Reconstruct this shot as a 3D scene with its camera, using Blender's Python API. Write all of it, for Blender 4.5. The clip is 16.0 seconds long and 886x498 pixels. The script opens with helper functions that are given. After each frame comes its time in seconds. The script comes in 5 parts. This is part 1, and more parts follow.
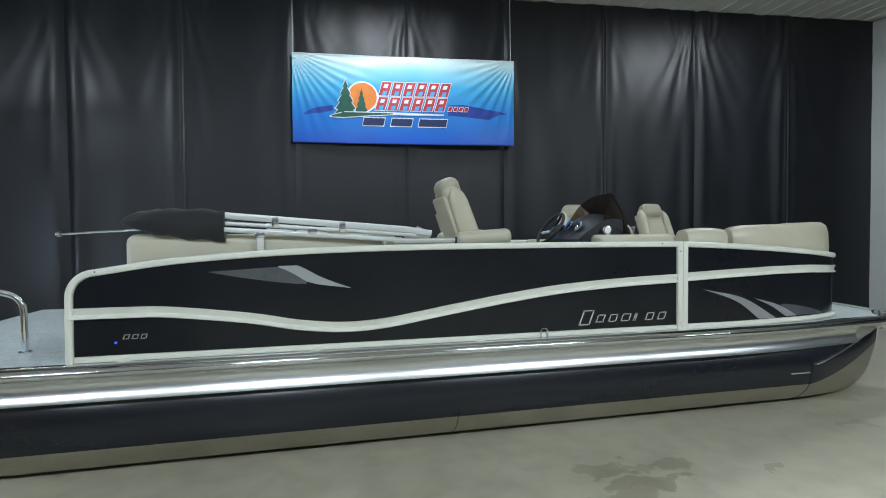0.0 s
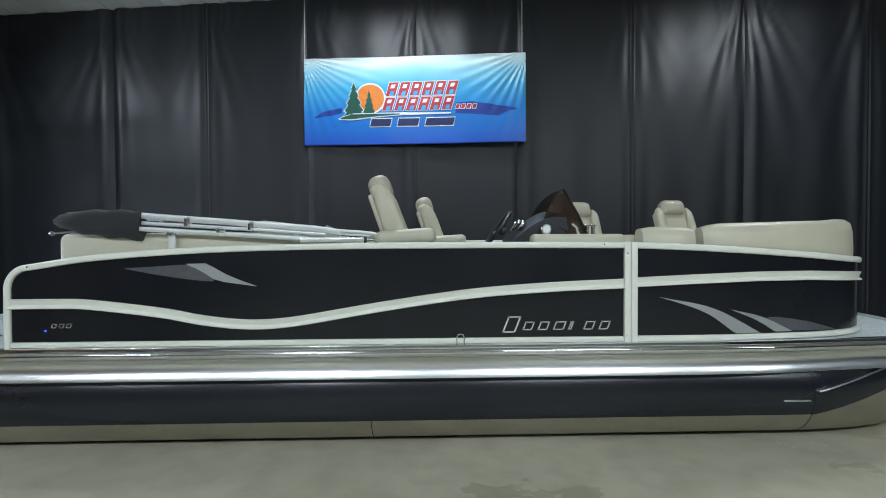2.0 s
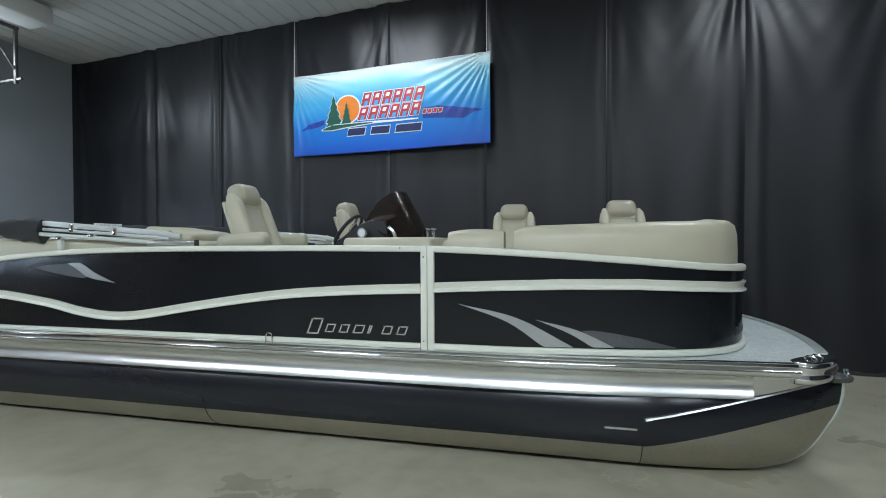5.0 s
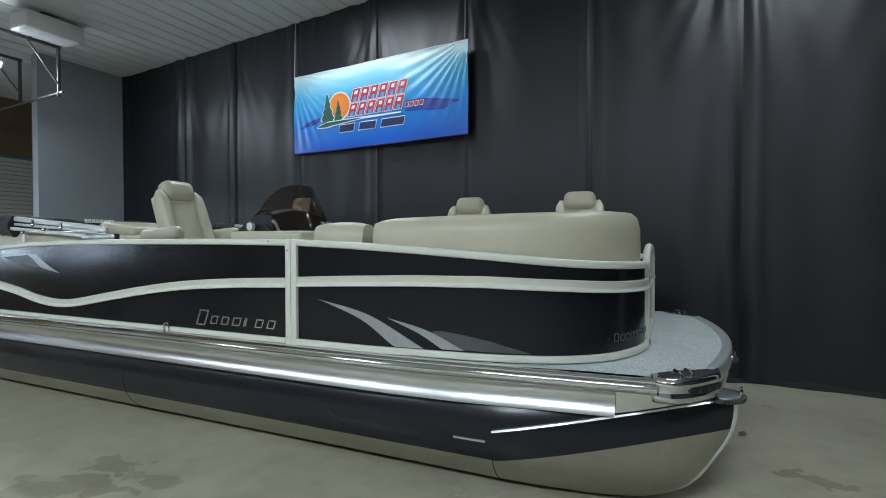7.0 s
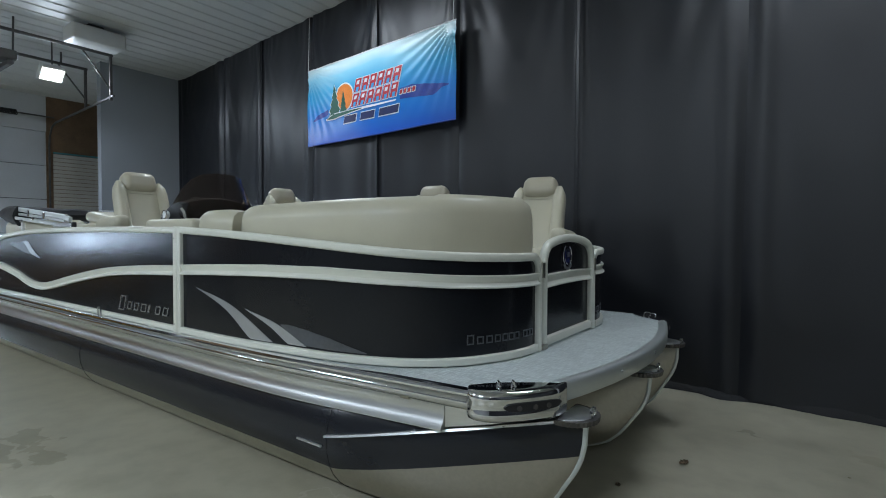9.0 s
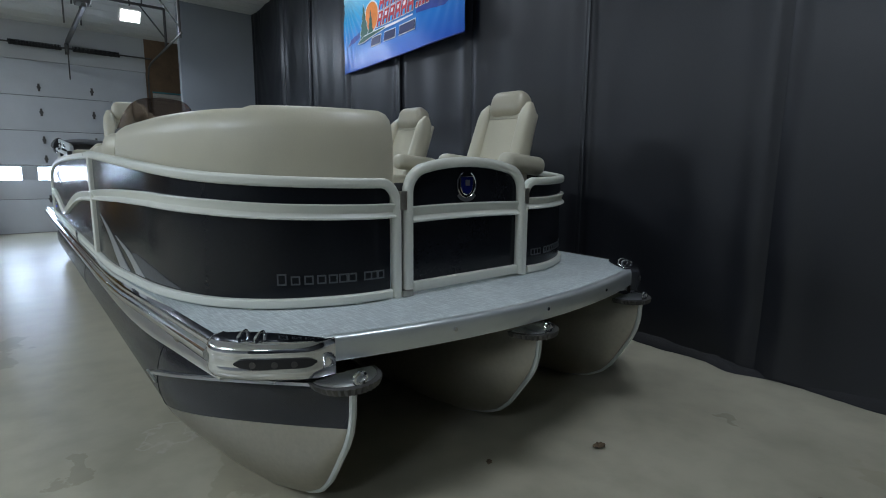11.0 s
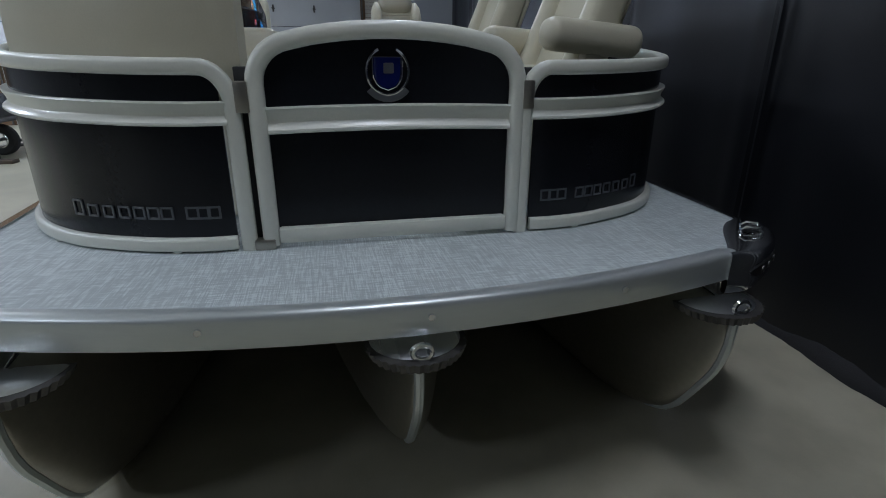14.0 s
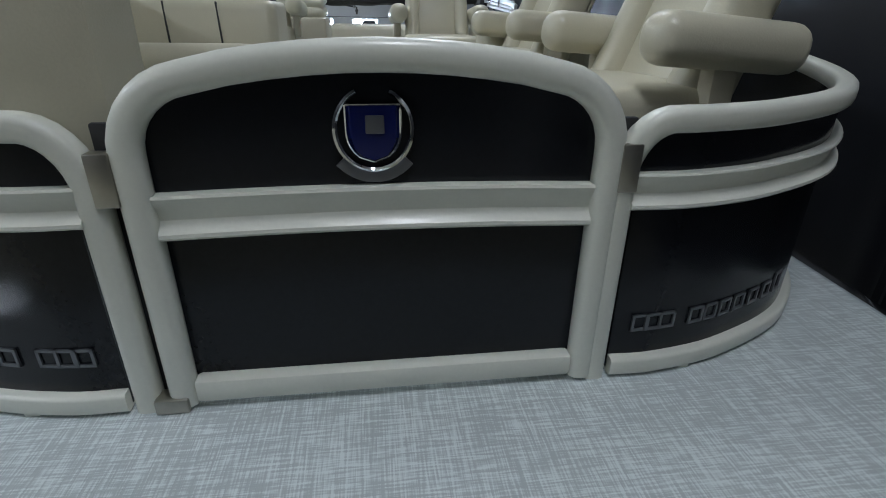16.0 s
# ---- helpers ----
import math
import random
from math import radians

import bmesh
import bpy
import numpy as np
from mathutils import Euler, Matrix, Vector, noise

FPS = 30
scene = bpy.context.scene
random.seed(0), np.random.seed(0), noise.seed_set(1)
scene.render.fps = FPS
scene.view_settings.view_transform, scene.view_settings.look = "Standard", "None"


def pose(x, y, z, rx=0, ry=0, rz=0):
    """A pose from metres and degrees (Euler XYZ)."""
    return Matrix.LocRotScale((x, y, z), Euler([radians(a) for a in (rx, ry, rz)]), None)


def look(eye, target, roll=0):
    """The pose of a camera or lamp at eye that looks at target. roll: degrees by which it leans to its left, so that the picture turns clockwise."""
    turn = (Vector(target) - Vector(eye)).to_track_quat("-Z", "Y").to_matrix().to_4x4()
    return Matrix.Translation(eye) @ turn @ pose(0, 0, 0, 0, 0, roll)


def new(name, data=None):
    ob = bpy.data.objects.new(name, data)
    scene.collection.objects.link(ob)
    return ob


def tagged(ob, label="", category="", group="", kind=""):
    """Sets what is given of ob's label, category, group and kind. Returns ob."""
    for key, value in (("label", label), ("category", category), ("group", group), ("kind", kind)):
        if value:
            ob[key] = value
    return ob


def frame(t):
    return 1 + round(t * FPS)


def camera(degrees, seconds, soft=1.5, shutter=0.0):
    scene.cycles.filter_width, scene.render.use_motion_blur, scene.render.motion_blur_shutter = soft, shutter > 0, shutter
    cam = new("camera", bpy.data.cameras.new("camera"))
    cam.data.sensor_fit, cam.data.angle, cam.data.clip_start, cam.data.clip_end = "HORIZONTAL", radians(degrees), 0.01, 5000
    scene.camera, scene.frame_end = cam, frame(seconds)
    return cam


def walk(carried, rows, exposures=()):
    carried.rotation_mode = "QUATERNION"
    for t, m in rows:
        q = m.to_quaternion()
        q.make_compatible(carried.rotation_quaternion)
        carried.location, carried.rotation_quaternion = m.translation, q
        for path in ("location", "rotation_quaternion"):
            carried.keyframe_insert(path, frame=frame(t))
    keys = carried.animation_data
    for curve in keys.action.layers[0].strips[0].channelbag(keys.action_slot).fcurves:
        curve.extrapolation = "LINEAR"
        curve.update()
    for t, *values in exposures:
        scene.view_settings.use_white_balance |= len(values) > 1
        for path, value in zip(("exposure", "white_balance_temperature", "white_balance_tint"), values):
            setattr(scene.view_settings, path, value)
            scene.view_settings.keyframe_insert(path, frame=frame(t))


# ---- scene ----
cam = camera(81.9, 16.0, soft=1.0)
PATH = [
    (0, (0.013, 0.004, 1.401), (0.481, 1.948, 1.351), -0.4),
    (0.5, (0.306, -0.025, 1.398), (0.683, 1.938, 1.349), -0.5),
    (1, (0.599, -0.048, 1.409), (0.901, 1.929, 1.366), -0.5),
    (1.5, (0.936, -0.045, 1.397), (1.13, 1.945, 1.356), -0.4),
    (2, (1.281, -0.028, 1.382), (1.337, 1.97, 1.339), -0.3),
    (2.5, (1.629, -0.042, 1.386), (1.585, 1.957, 1.346), -0.3),
    (3, (1.991, -0.045, 1.397), (1.826, 1.948, 1.358), -0.2),
    (3.5, (2.377, 0.003, 1.395), (2.122, 1.986, 1.36), -0.2),
    (4, (2.746, 0.013, 1.392), (2.422, 1.986, 1.362), -0.3),
    (6.5, (4.397, 0.624, 1.332), (3.644, 2.476, 1.302), -0.1),
    (7, (4.698, 0.77, 1.343), (3.867, 2.589, 1.308), -0.1),
    (7.5, (4.941, 0.975, 1.333), (4.043, 2.761, 1.292), 0.1),
    (8, (5.183, 1.21, 1.32), (4.205, 2.954, 1.275), 0.1),
    (8.2, (5.277, 1.293, 1.314), (4.272, 3.022, 1.277), 0.3),
    (10.3, (6.189, 2.351, 1.31), (4.752, 3.729, 1.118), 0.1),
    (10.5, (6.232, 2.494, 1.29), (4.77, 3.841, 1.071), 0.4),
    (11, (6.324, 2.836, 1.253), (4.81, 4.108, 0.949), 0.4),
    (11.5, (6.347, 3.146, 1.27), (4.741, 4.28, 0.907), 0.3),
    (12, (6.342, 3.443, 1.242), (4.646, 4.417, 0.827), 0.3),
    (12.5, (6.328, 3.729, 1.237), (4.589, 4.586, 0.744), 0.1),
    (13, (6.259, 3.951, 1.216), (4.471, 4.652, 0.657), 0.1),
    (13.5, (6.136, 4.15, 1.196), (4.314, 4.69, 0.572), 0.2),
    (14, (6.005, 4.316, 1.208), (4.17, 4.728, 0.526), 0.2),
    (14.5, (5.853, 4.419, 1.194), (4.021, 4.742, 0.459), 0.3),
    (15, (5.664, 4.489, 1.238), (3.857, 4.776, 0.429), 0.4),
    (15.5, (5.503, 4.517, 1.314), (3.705, 4.777, 0.48), 0.5),
    (16, (5.304, 4.492, 1.345), (3.502, 4.739, 0.514), 0.8),
]
EXPOSURES = [(0.0, 0.27, 6180, 10), (4.0, 0.29, 6180, 10), (7.5, 0.04, 6150, 10), (10.5, -0.15, 5950, 13), (12.5, 0.06, 5950, 15), (13.5, -0.12, 5950, 17), (14.5, -0.24, 5950, 17), (15.0, -0.22, 6000, 17), (15.5, -0.22, 6100, 16), (16.0, 0.12, 6150, 15)]
walk(cam, [(t, look(eye, target, roll)) for t, eye, target, roll in PATH], exposures=EXPOSURES)
# ceiling lamps: x, y, watts, turn
# the last one is unseen, added to brighten the bow and right side
LAMPS = [(-4.3, -2.2, 80, 0), (-0.8, -2.2, 155, 0), (3.2, -2.2, 125, 0), (4.5, -2.2, 88, 0), (0.8, 5.3, 34, 0), (5.5, 4.75, 30, 0), (8.4, -2.2, 78, 0)]
# ---- world and large lights ----
world = bpy.data.worlds.new("world")
scene.world = world
world.use_nodes = True
world.node_tree.nodes["Background"].inputs[0].default_value = (0.5, 0.55, 0.62, 1)
world.node_tree.nodes["Background"].inputs[1].default_value = 0.01


# ---- materials ----
def mat(name, color, rough=0.5, metal=0.0, vary=0.12, scale=6.0, fine=60.0, bump=0.05, coat=0.0, sheen=0.0, stretch=(1, 1, 1), spec=0.5):
    """A surface with broad and fine variation of colour and gloss, and a fine relief."""
    m = bpy.data.materials.new(name)
    m.use_nodes = True
    nt = m.node_tree
    n, ln = nt.nodes, nt.links
    b = n["Principled BSDF"]
    tc = n.new("ShaderNodeTexCoord")
    mp = n.new("ShaderNodeMapping")
    mp.inputs["Scale"].default_value = stretch
    ln.new(tc.outputs["Object"], mp.inputs["Vector"])
    big = n.new("ShaderNodeTexNoise")
    big.inputs["Scale"].default_value, big.inputs["Detail"].default_value = scale, 4
    small = n.new("ShaderNodeTexNoise")
    small.inputs["Scale"].default_value, small.inputs["Detail"].default_value = fine, 3
    for t in (big, small):
        ln.new(mp.outputs[0], t.inputs["Vector"])
    mix = n.new("ShaderNodeMix")
    mix.data_type = "FLOAT"
    mix.inputs[0].default_value = 0.35
    ln.new(big.outputs[0], mix.inputs[2])
    ln.new(small.outputs[0], mix.inputs[3])
    ramp = n.new("ShaderNodeValToRGB")
    lo, hi = 1 - vary, 1 + vary
    ramp.color_ramp.elements[0].position, ramp.color_ramp.elements[1].position = 0.3, 0.7
    ramp.color_ramp.elements[0].color = (*[min(1, c * lo) for c in color], 1)
    ramp.color_ramp.elements[1].color = (*[min(1, c * hi) for c in color], 1)
    ln.new(mix.outputs[0], ramp.inputs[0])
    ln.new(ramp.outputs[0], b.inputs["Base Color"])
    rr = n.new("ShaderNodeMapRange")
    rr.inputs[3].default_value, rr.inputs[4].default_value = rough * 0.85, min(1, rough * 1.15)
    ln.new(big.outputs[0], rr.inputs[0])
    ln.new(rr.outputs[0], b.inputs["Roughness"])
    if bump:
        bp = n.new("ShaderNodeBump")
        bp.inputs["Strength"].default_value, bp.inputs["Distance"].default_value = bump, 0.01
        ln.new(small.outputs[0], bp.inputs["Height"])
        ln.new(bp.outputs[0], b.inputs["Normal"])
    b.inputs["Metallic"].default_value = metal
    b.inputs["Coat Weight"].default_value = coat
    b.inputs["Coat Roughness"].default_value = 0.08
    b.inputs["Sheen Weight"].default_value = sheen
    b.inputs["Specular IOR Level"].default_value = spec
    return m


def lamp_mat(name, color, strength):
    m = bpy.data.materials.new(name)
    m.use_nodes = True
    b = m.node_tree.nodes["Principled BSDF"]
    b.inputs["Base Color"].default_value = (*color, 1)
    b.inputs["Emission Color"].default_value = (*color, 1)
    b.inputs["Emission Strength"].default_value = strength
    return m


M_RAIL = mat("cream_powder_coat", (0.72, 0.725, 0.64), 0.34, vary=0.05, scale=3, fine=140, bump=0.02, coat=0.15)
M_SKIN = mat("black_panel", (0.0095, 0.0105, 0.0135), 0.20, vary=0.25, scale=2, fine=90, bump=0.01, spec=0.30)
M_VINYL = mat("cream_vinyl", (0.515, 0.487, 0.372), 0.36, vary=0.06, scale=5, fine=220, bump=0.06)
M_VINYL2 = mat("tan_vinyl", (0.435, 0.402, 0.305), 0.34, vary=0.07, scale=5, fine=220, bump=0.06)
M_ALU = mat("brushed_aluminium", (0.74, 0.75, 0.75), 0.28, 1.0, vary=0.06, scale=3, fine=80, bump=0.006, stretch=(0.1, 1, 1))
M_EDGE = mat("satin_aluminium", (0.64, 0.68, 0.675), 0.34, 0.6, vary=0.05, scale=3, fine=120, bump=0.01, stretch=(1, 0.1, 1))
M_RUB = mat("polished_aluminium", (0.66, 0.67, 0.68), 0.09, 1.0, vary=0.04, scale=2, fine=60, bump=0.0, stretch=(0.1, 1, 1))
M_TUBEALU = mat("anodised_tube", (0.66, 0.68, 0.68), 0.36, 0.55, vary=0.05, scale=3, fine=80, bump=0.0)
M_ALU_DULL = mat("mill_aluminium", (0.44, 0.42, 0.365), 0.40, 1.0, vary=0.12, scale=2.5, fine=50, bump=0.03)
M_CHROME = mat("chrome", (0.72, 0.73, 0.75), 0.07, 1.0, vary=0.04, scale=4, fine=40, bump=0.0)
M_PAINT = mat("black_hull_paint", (0.012, 0.0135, 0.018), 0.24, vary=0.2, scale=1.5, fine=60, bump=0.015, stretch=(0.3, 1, 1), spec=0.42)
M_DARK = mat("black_plastic", (0.015, 0.015, 0.017), 0.45, vary=0.2, bump=0.04)
M_RUBBER = mat("black_rubber", (0.02, 0.02, 0.02), 0.75, vary=0.25, bump=0.1)
M_CANVAS = mat("black_canvas", (0.014, 0.014, 0.016), 0.8, vary=0.3, scale=9, fine=180, bump=0.25, sheen=0.1)
M_SILVER = mat("silver_decal", (0.46, 0.47, 0.49), 0.35, 0.6, vary=0.08, scale=8, bump=0.0)
M_GREY = mat("grey_decal", (0.10, 0.105, 0.115), 0.4, 0.3, vary=0.25, scale=7, bump=0.0)
M_LETTER = mat("chrome_lettering", (0.72, 0.73, 0.76), 0.25, 0.9, vary=0.05, bump=0.0)
M_DIMLETTER = mat("dark_chrome_lettering", (0.15, 0.155, 0.165), 0.35, 0.6, vary=0.05, bump=0.0)
M_BLUE = mat("blue_enamel", (0.004, 0.009, 0.085), 0.15, vary=0.1, bump=0.0, coat=0.6)
M_CURTAIN = mat("black_vinyl_curtain", (0.0058, 0.0068, 0.0102), 0.43, vary=0.25, scale=2.2, fine=120, bump=0.05, spec=0.56)
M_WALLGREY = mat("grey_wall_paint", (0.29, 0.31, 0.335), 0.75, vary=0.06, scale=1.5, fine=60, bump=0.05)
M_WALLWHITE = mat("white_wall_paint", (0.52, 0.53, 0.54), 0.7, vary=0.06, scale=1.5, fine=60, bump=0.05)
M_WALLDIM = mat("dark_grey_wall_paint", (0.26, 0.265, 0.27), 0.75, vary=0.08, scale=1.5, fine=60, bump=0.05)
M_CEIL = mat("white_steel_ceiling", (0.62, 0.62, 0.61), 0.5, vary=0.05, scale=1.2, fine=30, bump=0.02)
M_DOOR = mat("white_door_steel", (0.58, 0.60, 0.63), 0.5, vary=0.06, scale=2, fine=50, bump=0.03)
M_OSB = mat("brown_chipboard", (0.155, 0.098, 0.055), 0.8, vary=0.3, scale=5, fine=45, bump=0.15)
M_SLAT = mat("beige_slatwall", (0.50, 0.47, 0.42), 0.6, vary=0.07, scale=3, fine=60, bump=0.03)
M_TEAL = mat("teal_trim", (0.05, 0.20, 0.22), 0.5, vary=0.1)
M_STEEL = mat("dark_steel", (0.12, 0.115, 0.11), 0.5, 0.7, vary=0.25, scale=9, bump=0.05)
M_YELLOW = mat("yellow_machine_paint", (0.42, 0.23, 0.025), 0.45, vary=0.18, scale=4, fine=40, bump=0.04)
M_TIMBER = mat("rough_timber", (0.06, 0.044, 0.03), 0.85, vary=0.3, scale=6, fine=60, bump=0.15, stretch=(1, 1, 0.2))
M_RED = mat("red_print", (0.46, 0.025, 0.035), 0.45, vary=0.06, bump=0.0)
M_NAVY = mat("navy_print", (0.012, 0.02, 0.09), 0.45, vary=0.15, bump=0.0)
M_BRUSH = mat("dark_blue_print", (0.015, 0.045, 0.30), 0.45, vary=0.3, scale=14, bump=0.0)
M_GREEN = mat("green_print", (0.012, 0.09, 0.06), 0.45, vary=0.2, scale=20, bump=0.0)
M_ORANGE = mat("orange_print", (0.75, 0.22, 0.03), 0.45, vary=0.25, scale=5, bump=0.0)
M_WHITE = mat("white_print", (0.75, 0.78, 0.80), 0.45, vary=0.04, bump=0.0)
M_SKYPRINT = mat("sky_blue_print", (0.05, 0.33, 0.66), 0.45, vary=0.06, bump=0.0)
M_REDTOOL = mat("red_tool_paint", (0.35, 0.05, 0.03), 0.5, vary=0.2)
M_LEAF = mat("dry_leaf", (0.13, 0.09, 0.05), 0.8, vary=0.3, scale=40, bump=0.1)
M_LIGHTPLASTIC = mat("white_plastic", (0.6, 0.6, 0.58), 0.4, vary=0.05)
M_TUBE = lamp_mat("lamp_diffuser", (1.0, 0.97, 0.90), 14.0)
M_DAY = lamp_mat("daylight_pane", (0.70, 0.85, 1.0), 42.0)
M_BLUEGLOW = lamp_mat("blue_glow", (0.05, 0.1, 1.0), 0.7)

# smoked acrylic of the windscreen
M_SMOKE = bpy.data.materials.new("smoked_acrylic")
M_SMOKE.use_nodes = True
_b = M_SMOKE.node_tree.nodes["Principled BSDF"]
_b.inputs["Base Color"].default_value = (0.30, 0.24, 0.21, 1)
_b.inputs["Roughness"].default_value = 0.05
_b.inputs["Transmission Weight"].default_value = 0.96
_b.inputs["IOR"].default_value = 1.2


def floor_material():
    """Painted concrete: broad mottling, fine grit, dull damp stains, a patch of painted shade and a pale scrawl."""
    m = bpy.data.materials.new("painted_concrete")
    m.use_nodes = True
    nt = m.node_tree
    n, ln = nt.nodes, nt.links
    b = n["Principled BSDF"]
    tc = n.new("ShaderNodeTexCoord")
    big = n.new("ShaderNodeTexNoise")
    big.inputs["Scale"].default_value, big.inputs["Detail"].default_value = 0.7, 6
    mid = n.new("ShaderNodeTexNoise")
    mid.inputs["Scale"].default_value, mid.inputs["Detail"].default_value = 5, 5
    fine = n.new("ShaderNodeTexNoise")
    fine.inputs["Scale"].default_value, fine.inputs["Detail"].default_value = 90, 2
    for t in (big, mid, fine):
        ln.new(tc.outputs["Object"], t.inputs["Vector"])
    ramp = n.new("ShaderNodeValToRGB")
    e = ramp.color_ramp.elements
    e[0].position, e[1].position = 0.32, 0.68
    e[0].color, e[1].color = (0.37, 0.35, 0.262, 1), (0.485, 0.46, 0.352, 1)
    ln.new(big.outputs[0], ramp.inputs[0])
    col = ramp.outputs[0]
    grit = n.new("ShaderNodeMix")
    grit.data_type, grit.blend_type = "RGBA", "MULTIPLY"
    grit.inputs[0].default_value = 0.5
    g2 = n.new("ShaderNodeValToRGB")
    g2.color_ramp.elements[0].position, g2.color_ramp.elements[1].position = 0.25, 0.6
    g2.color_ramp.elements[0].color, g2.color_ramp.elements[1].color = (0.6, 0.58, 0.55, 1), (1, 1, 1, 1)
    ln.new(mid.outputs[0], g2.inputs[0])
    ln.new(col, grit.inputs[6])
    ln.new(g2.outputs[0], grit.inputs[7])
    col = grit.outputs[2]
    wob = n.new("ShaderNodeVectorMath")
    wob.operation = "MULTIPLY_ADD"
    wob.inputs[1].default_value = (0.5, 0.5, 0)
    ln.new(mid.outputs[1], wob.inputs[0])
    ln.new(tc.outputs["Object"], wob.inputs[2])
    rough = None
    # x, y, half length, half width, darkening; (4.34, 3.50) is painted shade
    for x, y, sx, sy, dark in ((1.66, 2.72, 0.20, 0.11, 0.74), (1.84, 2.50, 0.26, 0.10, 0.72), (1.56, 2.34, 0.24, 0.12, 0.78), (2.66, 2.46, 0.10, 0.045, 0.78),
                               (5.30, 4.24, 0.10, 0.085, 0.66), (5.47, 4.15, 0.15, 0.06, 0.70), (4.34, 3.50, 0.34, 0.12, 0.85), (0.6, 1.9, 0.25, 0.10, 0.88),
                               (5.36, 5.52, 0.11, 0.018, 0.75), (4.7, 2.4, 0.3, 0.2, 0.92), (3.84, 2.88, 0.16, 0.05, 0.80), (2.05, 2.70, 0.22, 0.05, 0.80), (-1.2, 1.9, 0.9, 0.4, 0.88), (6.3, 5.5, 0.4, 0.1, 0.9)):
        mp = n.new("ShaderNodeVectorMath")
        mp.operation = "SUBTRACT"
        mp.inputs[1].default_value = (x + 0.25, y + 0.25, 0)
        ln.new(wob.outputs[0], mp.inputs[0])
        dv = n.new("ShaderNodeVectorMath")
        dv.operation = "DIVIDE"
        dv.inputs[1].default_value = (sx, sy, 1)
        ln.new(mp.outputs[0], dv.inputs[0])
        le = n.new("ShaderNodeVectorMath")
        le.operation = "LENGTH"
        ln.new(dv.outputs[0], le.inputs[0])
        ms = n.new("ShaderNodeMapRange")
        ms.interpolation_type = "SMOOTHSTEP"
        ms.inputs[1].default_value, ms.inputs[2].default_value = 1.04, 0.86
        ln.new(le.outputs["Value"], ms.inputs[0])
        mx = n.new("ShaderNodeMix")
        mx.data_type, mx.blend_type = "RGBA", "MULTIPLY"
        mx.inputs[7].default_value = (dark, dark * 0.98, dark * 0.94, 1)
        ln.new(ms.outputs[0], mx.inputs[0])
        ln.new(col, mx.inputs[6])
        col = mx.outputs[2]
    # a pale dried ring
    mp = n.new("ShaderNodeVectorMath")
    mp.operation = "SUBTRACT"
    mp.inputs[1].default_value = (3.72 + 0.25, 3.31 + 0.25, 0)
    ln.new(wob.outputs[0], mp.inputs[0])
    dv = n.new("ShaderNodeVectorMath")
    dv.operation = "DIVIDE"
    dv.inputs[1].default_value = (0.17, 0.09, 1)
    ln.new(mp.outputs[0], dv.inputs[0])
    le = n.new("ShaderNodeVectorMath")
    le.operation = "LENGTH"
    ln.new(dv.outputs[0], le.inputs[0])
    rc = n.new("ShaderNodeValToRGB")
    q = rc.color_ramp.elements
    q[0].position, q[0].color = 0.78, (0, 0, 0, 1)
    q[1].position, q[1].color = 1.0, (0, 0, 0, 1)
    el = q.new(0.9)
    el.color = (0.5, 0.5, 0.5, 1)
    ln.new(le.outputs["Value"], rc.inputs[0])
    mx = n.new("ShaderNodeMix")
    mx.data_type = "RGBA"
    mx.inputs[7].default_value = (0.52, 0.50, 0.44, 1)
    ln.new(rc.outputs[0], mx.inputs[0])
    ln.new(col, mx.inputs[6])
    col = mx.outputs[2]
    ln.new(col, b.inputs["Base Color"])
    rr = n.new("ShaderNodeMapRange")
    rr.inputs[3].default_value, rr.inputs[4].default_value = 0.22, 0.44
    ln.new(mid.outputs[0], rr.inputs[0])
    ln.new(rr.outputs[0], b.inputs["Roughness"])
    bp = n.new("ShaderNodeBump")
    bp.inputs["Strength"].default_value, bp.inputs["Distance"].default_value = 0.08, 0.005
    ln.new(fine.outputs[0], bp.inputs["Height"])
    ln.new(bp.outputs[0], b.inputs["Normal"])
    return m


